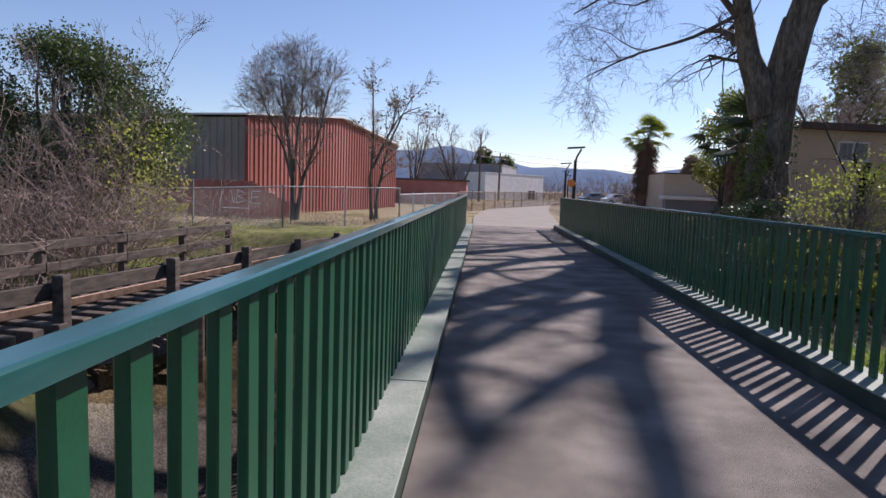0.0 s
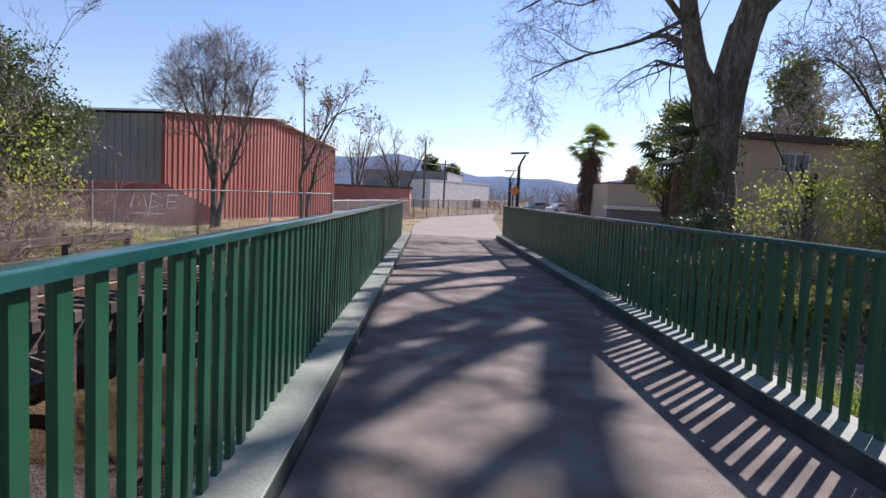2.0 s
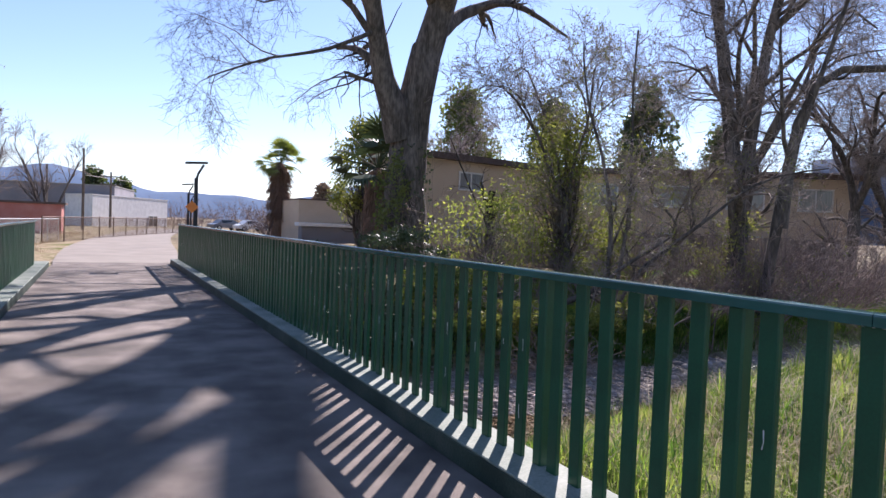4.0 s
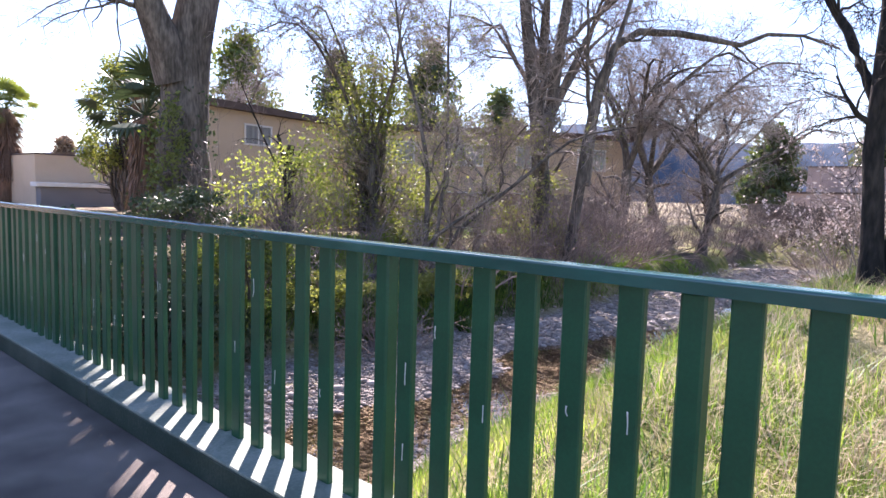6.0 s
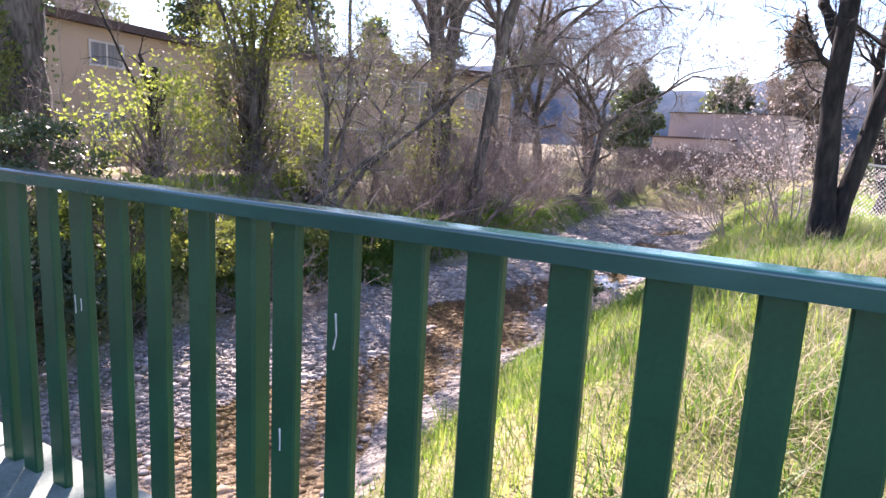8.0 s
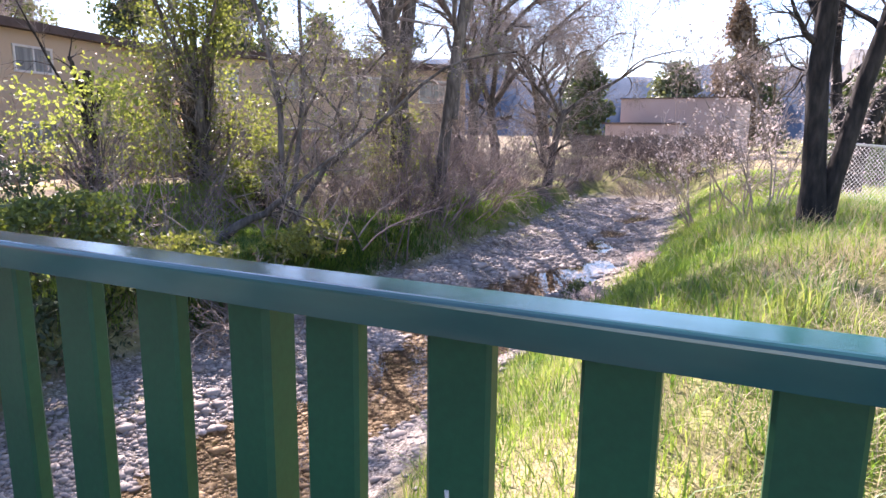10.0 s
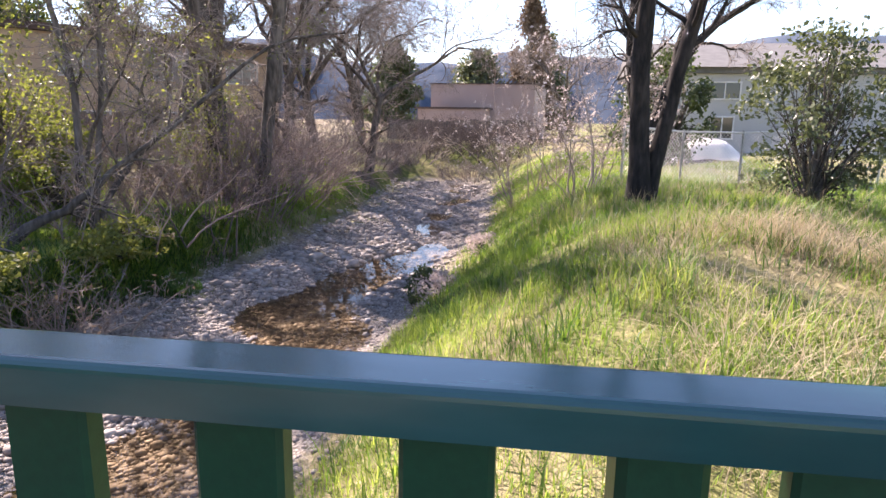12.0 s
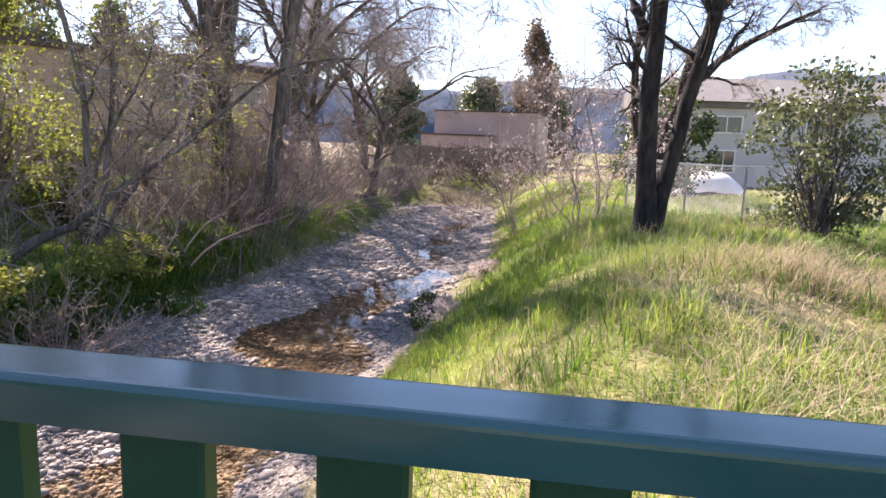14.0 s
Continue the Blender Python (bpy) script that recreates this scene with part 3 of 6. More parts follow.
def railing(x, face, y_first, count, label, rng):
    """Deep posts every 1.2 m from y_first, six flat balusters between; face is the side turned to the deck."""
    rail = thing("railing", label, "railing", pose(x, 0, 0))
    step, pitch = 1.2, 0.178
    for k in range(count):
        y = y_first + k * step
        part("post", post_mesh, RAIL_GREEN, rail, at=pose(-face * 0.012, y, 0.145 + 0.52))
        if k == count - 1:
            break
        for b in range(6):
            yb = y + 0.174 + b * pitch + rng.uniform(-0.003, 0.003)
            bar = part("baluster", bal_mesh, RAIL_GREEN, rail, at=pose(face * 0.006, yb, 0.145 + 0.52, 0, rng.uniform(-0.25, 0.25), rng.uniform(-0.6, 0.6)))
            if face < 0 and rng.random() < 0.35:
                for _ in range(rng.choice((1, 1, 2))):
                    z0, dy = rng.uniform(-0.25, 0.35), rng.uniform(-0.03, 0.03)
                    ln = rng.uniform(0.03, 0.09)
                    part("paint_scratch", Geo().tube([(-0.0152, dy, z0), (-0.0152, dy + rng.uniform(-0.004, 0.004), z0 - ln * 0.6), (-0.0152, dy + rng.uniform(-0.006, 0.006), z0 - ln)], [0.0028, 0.0018, 0.0022], 5), CHIP, bar, "pale scratch in the paint")
            if rng.random() < 0.3:
                part("weld_bead", weld_mesh, CHIP, bar, "pale chipped weld", at=pose(face * 0.015, 0, 0.518))
    y, last = y_first - 0.1, y_first + step * (count - 1) + 0.1
    while y < last - 0.1:
        y1 = min(y + step * 6 if y > y_first else y + 2.0, last)
        part("handrail", cap_section(y, y1 - 0.003), CAP_GREEN, rail, "flat painted steel handrail", at=pose(face * 0.015, 0, RAIL_TOP))
        y = y1
    return rail


rail_rng = random.Random(4)
railing(1.897, -1, 8.57 - 10 * 1.2, 25, "dark green painted steel railing with flat balusters", rail_rng)
railing(-1.650, 1, 3.74 - 8 * 1.2, 25, "bright green painted steel railing with flat balusters", rail_rng)

# ---- trees ----


def bare_tree(name, label, at, seed, limbs, radius, levels, twig, bark, scale=1.0, leaf=None, leaf_n=0, leaf_size=0.06, crown_name="crown", grav=(0.0, -0.02, -0.05), ivy=0, group="", sparse=99, clean=0):
    """limbs: (points, thick, thin) for the trunk and main limbs; levels: (n, tmin, angle, length, ratio, wander)."""
    rng = np.random.default_rng(seed)
    tree = thing(name, label, "tree", at, group)
    big = []
    k = 12
    lp, lr = [], []
    for pts, r0, r1 in limbs:
        p = spline(pts, k)
        p[1:-1] += rng.normal(0, 0.025 * r0 + 0.01, (k - 2, 3))
        r = np.linspace(r0, r1, k)
        lp.append(p)
        lr.append(r)
    lp, lr = np.array(lp) * scale, np.array(lr) * scale
    flare = lr.copy()
    low = lp[:, :, 2] < 0.8 * scale
    flare[low] *= 1.0 + 0.35 * (1 - np.clip(lp[:, :, 2][low] / (0.8 * scale), 0, 1))
    big.append(tubes_np(lp, flare, 12))
    pts, rads = lp[clean:], lr[clean:]
    fine = []
    lastp = None
    for q, (n, tmin, ang, ln, ratio, wan) in enumerate(levels):
        g = grav[min(q, len(grav) - 1)]
        pts, rads = branch(rng, pts, rads, n, tmin, ang, ln * scale, ratio, wan, g, 7 if q < 1 else (6 if q < 2 else 4), rmin=radius)
        sides = 7 if q == 0 else (5 if q == 1 else 3)
        (big if q == 0 else fine).append(tubes_np(pts, rads, sides))
        lastp = pts
        if q == 0 and len(limbs) > sparse:
            owner = np.repeat(np.arange(clean, len(limbs)), n)
            keep = (owner < sparse) | (rng.random(len(owner)) < 0.3)
            pts, rads = pts[keep], rads[keep]
    v, f = join_np(big)
    part("trunk", mesh_np("trunk", v, f), bark, tree, smooth=True)
    v, f = join_np(fine)
    part(crown_name, mesh_np("crown", v, f), twig, tree)
    if leaf and leaf_n:
        flat = lastp.reshape(-1, 3)
        c = flat[rng.integers(0, len(flat), leaf_n)]
        v, f = leaves_np(rng, c, leaf_size, 0.05, 0.3)
        part("foliage", mesh_np("foliage", v, f), leaf, tree)
    if ivy:
        t = lp[0]
        i = rng.integers(0, 6, ivy)
        c = t[i] + (t[i + 1] - t[i]) * rng.uniform(0, 1, (ivy, 1))
        a = rng.uniform(0, 6.28, ivy)
        rr = lr[0][i] * rng.uniform(0.98, 1.28, ivy)
        c = c + np.stack([np.cos(a) * rr, np.sin(a) * rr, np.zeros(ivy)], -1)
        v, f = leaves_np(rng, c, 0.16, 0.03, 0.6)
        part("ivy", mesh_np("ivy", v, f), IVY, tree, "dark ivy climbing the trunk")
    return tree


# the great oak beyond the creek
bare_tree("oak_tree", "huge leafless oak with ivy on its forked trunk", on_ground(9.95, 26.6, 0.2), 11, [
    ([(0, 0, 0), (0.05, 0, 2), (0.05, 0, 4.4), (0.3, 0, 6.2), (0.62, -0.2, 8.5)], 0.88, 0.58),
    ([(0.62, -0.2, 8.3), (1.1, -0.8, 10.8), (1.65, -1.5, 12.9), (2.95, -2.7, 15.2), (4.35, -3.9, 18.1), (5.6, -5.0, 20.2), (6.8, -6.2, 22.4)], 0.56, 0.1),
    ([(1.9, -1.7, 12.9), (2.3, -2.1, 15.4), (2.7, -2.5, 17.7), (3.0, -3.0, 19.5)], 0.34, 0.12),
    ([(1.3, -1.0, 11.2), (0.9, -0.8, 13.2), (0.3, -0.3, 14.6), (-0.6, 0.2, 16.5)], 0.3, 0.08),
    ([(3.4, -3.1, 15.6), (3.3, -3.2, 17.4), (3.7, -3.6, 19.0), (4.2, -4.0, 20.8)], 0.26, 0.1),
    ([(4.6, -4.1, 18.1), (4.6, -4.4, 19.6), (5.0, -4.9, 21.0)], 0.22, 0.08),
    ([(-0.25, 0, 5.0), (-0.7, -0.1, 6.2), (-1.2, -0.2, 7.4), (-1.85, -0.8, 9.4), (-2.6, -2, 12.5), (-4.4, -4.2, 17)], 0.6, 0.1),
    ([(-1.0, -0.2, 7.4), (-1.9, -0.5, 9.4), (-2.9, -0.9, 10.6), (-4.6, -1.3, 11.4), (-6.4, -1.6, 11.0)], 0.22, 0.04),
    ([(-0.9, -0.2, 7.2), (-2.4, -0.6, 9.2), (-4.2, -1.0, 9.8), (-6.2, -1.3, 9.3), (-8.0, -1.6, 8.2)], 0.15, 0.02),
    ([(-1.6, -0.6, 8.7), (-2.2, -0.8, 8.3), (-3.8, -1.0, 7.5), (-5.6, -1.2, 6.9), (-7.4, -1.5, 6.0)], 0.10, 0.02),
    ([(1.0, -0.4, 9.6), (0.6, -3, 12.2), (-0.4, -5.4, 13.6), (-0.8, -7.4, 14.2)], 0.42, 0.10),
    ([(1.3, -0.7, 11.4), (3.6, 0.8, 13.5), (6.0, 2.5, 15), (8.5, 4.0, 16)], 0.36, 0.07),
    ([(-2.2, -1.4, 11), (-4.4, -4.2, 13.2), (-6.8, -7.0, 14.2), (-9.5, -9.5, 13.8)], 0.34, 0.06),
    ([(0.9, -0.4, 9), (2.8, 0.5, 10.5), (5.2, 0.8, 11.3), (8.5, 1.2, 10.6)], 0.32, 0.05),
    ([(1.2, -0.6, 10.8), (0.2, -3.2, 12.4), (1.2, -5.8, 13), (0.4, -8.2, 13.4)], 0.32, 0.10),
    ([(1.4, -1, 13), (1.5, -4, 14.6), (0.6, -6.5, 15.4), (1.0, -9, 15.6)], 0.30, 0.10),
    ([(0.9, -0.3, 10), (-1.4, -3, 11.4), (-2.2, -5.5, 12), (-2.0, -7.6, 12.2)], 0.28, 0.08),
    ([(-0.9, 0.1, 6.9), (-1.6, 0, 7.0), (-2.6, -0.1, 7.15)], 0.09, 0.05),
], 0.006, [(7, 0.25, 0.85, 3.4, 0.6, 0.24), (6, 0.25, 0.9, 1.8, 0.42, 0.34), (5, 0.2, 0.85, 1.1, 0.5, 0.42), (3, 0.2, 0.8, 0.7, 0.6, 0.42)], TWIG_DARK, BARK, grav=(0.0, -0.05, -0.14, -0.18), ivy=600, sparse=10, clean=6)


def slim_limbs(rng, h, stems, lean, r, low=0.0):
    out = []
    for k in range(stems):
        a = rng.uniform(0, 6.28)
        b = lean * rng.uniform(0.5, 1.2)
        x, y = math.cos(a) * b, math.sin(a) * b
        hh = h * rng.uniform(0.75, 1.0)
        out.append(([(0.06 * k, 0.05 * k, low), (x * 0.25 + rng.uniform(-0.15, 0.15), y * 0.25, hh * 0.33), (x * 0.6, y * 0.6 + rng.uniform(-0.2, 0.2), hh * 0.66), (x, y, hh)], r * rng.uniform(0.75, 1.0), r * 0.12))
    return out


STD = [(9, 0.3, 0.55, 1.8, 0.45, 0.13), (7, 0.2, 0.6, 1.0, 0.5, 0.16), (5, 0.15, 0.6, 0.6, 0.55, 0.18), (3, 0.1, 0.6, 0.35, 0.6, 0.2)]
TREE_GRAV = (0.08, 0.05, 0.02)
r_ = random.Random(21)
left_a = [
    ([(0, 0, 0), (-0.1, 0, 2.2), (-0.35, 0.1, 3.8), (-0.6, 0, 5.7)], 0.12, 0.02),
    ([(0.1, 0, 0), (0.35, 0, 1.6), (0.95, 0, 3.4), (1.35, 0.1, 5.4)], 0.105, 0.02),
    ([(-0.05, 0, 1.6), (-0.5, 0.1, 3), (-1.1, 0.2, 4.2), (-1.5, 0.1, 5.3)], 0.075, 0.02),
    ([(0, 0, 2.0), (0.1, 0.1, 3.6), (0.2, 0.3, 4.6), (0.25, 0.2, 6.0)], 0.07, 0.02)]
bare_tree("bare_tree", "leafless many-stemmed tree in front of the red warehouse", on_ground(-8.7, 26.2), 31, left_a, 0.006, [(13, 0.3, 0.5, 1.8, 0.42, 0.13), (8, 0.2, 0.55, 1.0, 0.5, 0.16), (5, 0.15, 0.55, 0.6, 0.55, 0.18), (3, 0.1, 0.6, 0.35, 0.6, 0.2)], TWIG, BARK, grav=TREE_GRAV)
bare_tree("bare_tree", "small leafless tree with a few clinging leaves", on_ground(-5.75, 27.6), 32, [
    ([(0, 0, 0), (-0.1, 0, 1.8), (0.0, 0, 3.6), (-0.1, 0, 6.0)], 0.085, 0.02),
    ([(0.12, 0, 0), (0.3, 0, 1.8), (0.8, 0.1, 3.8), (1.6, 0, 5.4)], 0.085, 0.02),
    ([(0, 0, 2.4), (0.5, 0.2, 3.6), (1.1, 0.2, 4.6), (1.9, 0.2, 5.0)], 0.06, 0.015)], 0.007, [(8, 0.3, 0.7, 1.5, 0.5, 0.14), (6, 0.2, 0.6, 0.8, 0.5, 0.16), (5, 0.2, 0.6, 0.45, 0.6, 0.2)], TWIG, BARK, leaf=LEAF_DRY, leaf_n=500, leaf_size=0.13, grav=TREE_GRAV)
for k, (x, y, h, s) in enumerate([(-15, 52, 9, 41), (-8, 64, 8, 42), (-3.5, 60, 7.5, 43), (-12, 70, 9, 44)]):
    bare_tree("bare_tree", "distant leafless tree behind the sheds", on_ground(x, y), s, slim_limbs(random.Random(s), h, 4, 2.2, 0.16), 0.012, [(8, 0.3, 0.6, 2.4, 0.5, 0.13), (6, 0.2, 0.6, 1.3, 0.5, 0.16), (4, 0.2, 0.6, 0.7, 0.6, 0.18)], TWIG, BARK, grav=TREE_GRAV, group="far bare trees")

# trees on the far bank and along the creek: place, height, stems, lean, thickness, seed
def FINE(h):
    return [(6, 0.2, 0.75, h * 0.23, 0.5, 0.22), (6, 0.15, 0.75, h * 0.14, 0.5, 0.26), (4, 0.1, 0.75, h * 0.085, 0.55, 0.26), (3, 0.1, 0.7, h * 0.05, 0.6, 0.25)]


def crooked_limbs(rng, h, n, spread, r):
    """A crooked trunk that divides low into n arching limbs, each forking once."""
    lx, ly = rng.uniform(-0.6, 0.6), rng.uniform(-0.6, 0.6)
    top = (lx, ly, h * rng.uniform(0.28, 0.4))
    out = [([(0, 0, -0.1), (lx * 0.2 + 0.12, ly * 0.3, top[2] * 0.4), (lx * 0.9, ly * 0.6, top[2] * 0.75), top], r, r * 0.75)]
    for k in range(n):
        a = 6.28 * k / n + rng.uniform(-0.5, 0.5)
        w, e = spread * rng.uniform(0.6, 1.15), h * rng.uniform(0.7, 1.0)
        c, q = math.cos(a), math.sin(a)
        j = [rng.uniform(-0.35, 0.35) for _ in range(6)]
        mid = (lx + c * w * 0.5 + j[0], ly + q * w * 0.5 + j[1], top[2] + (e - top[2]) * 0.6)
        out.append(([top, (lx + c * w * 0.22 + j[2], ly + q * w * 0.22 + j[3], top[2] + (e - top[2]) * 0.3), mid, (lx + c * w * 0.85 + j[4], ly + q * w * 0.85 + j[5], e * 0.95), (lx + c * w * 1.2, ly + q * w * 1.2, e * rng.uniform(0.85, 1.0))], r * 0.55, r * 0.1))
        b2 = a + rng.choice((-0.8, 0.8))
        out.append(([mid, (mid[0] + math.cos(b2) * w * 0.3, mid[1] + math.sin(b2) * w * 0.3, mid[2] + 0.1 * h), (mid[0] + math.cos(b2) * w * 0.75, mid[1] + math.sin(b2) * w * 0.75, mid[2] + 0.13 * h)], r * 0.28, r * 0.07))
    return out


# place, height, limbs, spread, thickness, seed
RIGHT_TREES = [
    (24.0, 23.0, 13.0, 4, 4.2, 0.30, 52), (28.5, 20.6, 10.5, 5, 5.0, 0.30, 56), (34.0, 21.4, 11.0, 5, 5.0, 0.28, 57), (16.8, 20.2, 5.2, 3, 2.2, 0.10, 58),
    (40.0, 20.4, 10.0, 4, 4.4, 0.24, 59), (46.0, 22.0, 10.0, 4, 4.2, 0.22, 60), (21.0, 44.0, 10.0, 5, 4.0, 0.2, 68), (14.8, 23.0, 9.0, 4, 3.2, 0.14, 75), (31.0, 17.6, 8.5, 4, 3.8, 0.2, 78), (50.0, 8.0, 8.5, 4, 3.6, 0.18, 79)]
for x, y, h, st, spr, r, s in RIGHT_TREES:
    bare_tree("bare_tree", "leafless creekside tree with crooked spreading branches", on_ground(x, y), s, crooked_limbs(random.Random(s), h, st, spr, r), 0.009,
              FINE(h), TWIG, BARK, leaf=LEAF_YELLOW if s in (58, 75) else None, leaf_n=1800, leaf_size=0.08, grav=(0.03, 0.0, -0.03), group="creekside trees")


def at_base(base, limbs):
    return [([(x - base[0], y - base[1], z - base[2]) for x, y, z in pts], r0, r1) for pts, r0, r1 in limbs]


B2 = (19.3, 19.3, -1.15)
bare_tree("bare_tree", "tall leafless double-trunked tree behind the creek brush", pose(*B2), 51, at_base(B2, [
    ([(19.3, 19.3, -1.4), (19.2, 19.1, 1.9), (19.0, 19.3, 4.4), (18.8, 19.7, 7.5), (18.5, 20.3, 11), (18.3, 20.8, 14)], 0.36, 0.1),
    ([(19.25, 19.2, 2.4), (19.35, 18.8, 5.7), (19.5, 18.4, 8.8), (19.6, 17.8, 12), (19.8, 17.2, 14)], 0.25, 0.07),
    ([(18.7, 19.9, 9.0), (17.2, 18.6, 11.5), (15.2, 16.8, 13)], 0.15, 0.05),
    ([(19.5, 18.4, 8.5), (20.8, 16, 10.8), (22, 13.5, 12)], 0.14, 0.05),
    ([(19.1, 19.2, 5.5), (17.6, 18.2, 7.5), (16.4, 16.6, 8.6)], 0.10, 0.03)]), 0.009, FINE(13), TWIG, BARK, grav=(0.03, 0.0, -0.03), group="creekside trees")
B3 = (18.2, 17.4, -1.15)
bare_tree("bare_tree", "leafless tree with a long bough arching over the creek", pose(*B3), 63, at_base(B3, [
    ([(18.2, 17.4, -1.6), (18.1, 16.9, 2), (18.3, 16.5, 5.2), (18.6, 15.8, 6.4), (19.2, 14.2, 6.3), (19.6, 13, 5.9), (19.9, 11.9, 6.2), (20.1, 10.5, 5.6)], 0.19, 0.03),
    ([(18.2, 16.8, 1.8), (18.3, 16.6, 4.2), (18.5, 16, 6.6), (18.8, 15.4, 9)], 0.14, 0.04),
    ([(18.2, 16.7, 3.6), (17.2, 16.4, 5.4), (16.4, 16.0, 7.4)], 0.08, 0.03)]), 0.009, FINE(9), TWIG, BARK, grav=(0.02, 0.0, -0.03), group="creekside trees")
B4 = (13.3, 19.2, -1.15)
bare_tree("bare_tree", "cluster of thin leaning grey stems on the bank", pose(*B4), 64, at_base(B4, [
    ([(13.3, 19.2, -1.4), (13.2, 18.9, 1.6), (13, 19.1, 3.4), (12.6, 19.5, 5.4), (12.5, 19.7, 7.2)], 0.085, 0.02),
    ([(13.4, 19.0, -1.4), (13.5, 18.6, 1.6), (13.5, 18.5, 3.5), (13.5, 18.6, 5.5), (13.5, 18.5, 7.4)], 0.07, 0.02),
    ([(13.4, 19.1, -1.4), (14, 18.5, 0.3), (14.8, 17, 1.8), (15.5, 15.7, 3.0), (16, 14.2, 3.3)], 0.08, 0.015),
    ([(13.2, 19.2, -1.4), (12.6, 18.2, 1.0), (12.0, 17.0, 2.2), (11.0, 16.0, 2.9)], 0.05, 0.01)]), 0.007, [(9, 0.2, 0.75, 1.7, 0.5, 0.2), (6, 0.15, 0.75, 0.9, 0.5, 0.24), (5, 0.1, 0.75, 0.45, 0.55, 0.24), (2, 0.1, 0.7, 0.25, 0.6, 0.25)], TWIG, BARK, leaf=LEAF_YELLOW, leaf_n=2200, leaf_size=0.07, grav=(0.03, 0.0, -0.03), group="creekside trees")
B5 = (11.0, 19.3, -1.15)
bare_tree("fallen_limb", "mossy dark leaning limb above the bank", pose(*B5), 67, at_base(B5, [
    ([(11.0, 19.3, -1.4), (11.3, 18.7, -0.6), (11.8, 18.1, -0.2), (12.2, 17.4, 0.5), (12.9, 16.4, 1.4)], 0.11, 0.03)]), 0.005, [(8, 0.3, 0.8, 1.2, 0.5, 0.2), (6, 0.15, 0.75, 0.6, 0.5, 0.24), (5, 0.1, 0.75, 0.3, 0.55, 0.24)], TWIG, BARK, grav=(0.03, 0.0, -0.03))

# the tree on the grass with two black stems
bare_tree("bare_tree", "black-barked leafless tree with two stems on the grass", on_ground(11.6, 8.25, 0.1), 61, [
    ([(0, 0, 0), (0.0, 0.05, 1.0), (-0.05, 0.1, 2.4), (0.1, 0.05, 4.4), (0.3, 0.2, 6.6)], 0.165, 0.11),
    ([(0.08, -0.1, 0.1), (0.1, -0.28, 1.0), (0.15, -0.55, 2.4), (0.1, -0.95, 4.4), (0.2, -1.6, 7)], 0.135, 0.09),
    ([(0.0, 0.1, 2.9), (0.2, 0.45, 3.7), (0.5, 1.0, 4.8), (0.8, 1.5, 6.2)], 0.10, 0.04),
    ([(0.3, 0.2, 6.4), (0.4, 1.2, 8.2), (0.8, 2.4, 9.6)], 0.14, 0.03),
    ([(0.2, -1.5, 6.8), (0.0, -2.8, 8.4), (-0.4, -4.0, 9.6)], 0.11, 0.03)],
    0.006, [(7, 0.45, 0.8, 1.6, 0.4, 0.2), (7, 0.2, 0.8, 0.9, 0.5, 0.24), (6, 0.2, 0.7, 0.5, 0.5, 0.24), (3, 0.1, 0.7, 0.25, 0.6, 0.25)], TWIG_DARK, BARK_BLACK, grav=(0.02, 0.0, -0.03))
# dark leaning limb tree behind it
bare_tree("bare_tree", "leafless oak with long arching boughs beyond the yard fence", on_ground(21.5, 6.6), 62, [
    ([(0, 0, 0), (-0.1, -0.2, 1.4), (0.1, -0.7, 3.0), (0.2, -2.0, 4.6), (0.3, -4.4, 5.9)], 0.26, 0.05),
    ([(0, 0, 0.8), (0.1, 0.4, 2.4), (0.3, 0.6, 4.6), (0.4, 0.3, 7.4)], 0.2, 0.05),
    ([(0.1, -0.7, 3.0), (0.3, -1.0, 4.4), (0.4, -1.8, 6.0), (0.3, -3.2, 7.0)], 0.16, 0.04)],
    0.007, [(9, 0.3, 0.7, 2.0, 0.45, 0.2), (7, 0.2, 0.7, 1.0, 0.5, 0.24), (6, 0.2, 0.7, 0.5, 0.5, 0.24), (3, 0.1, 0.7, 0.3, 0.6, 0.25)], TWIG, BARK_BLACK, grav=(0.0, -0.02, -0.05))


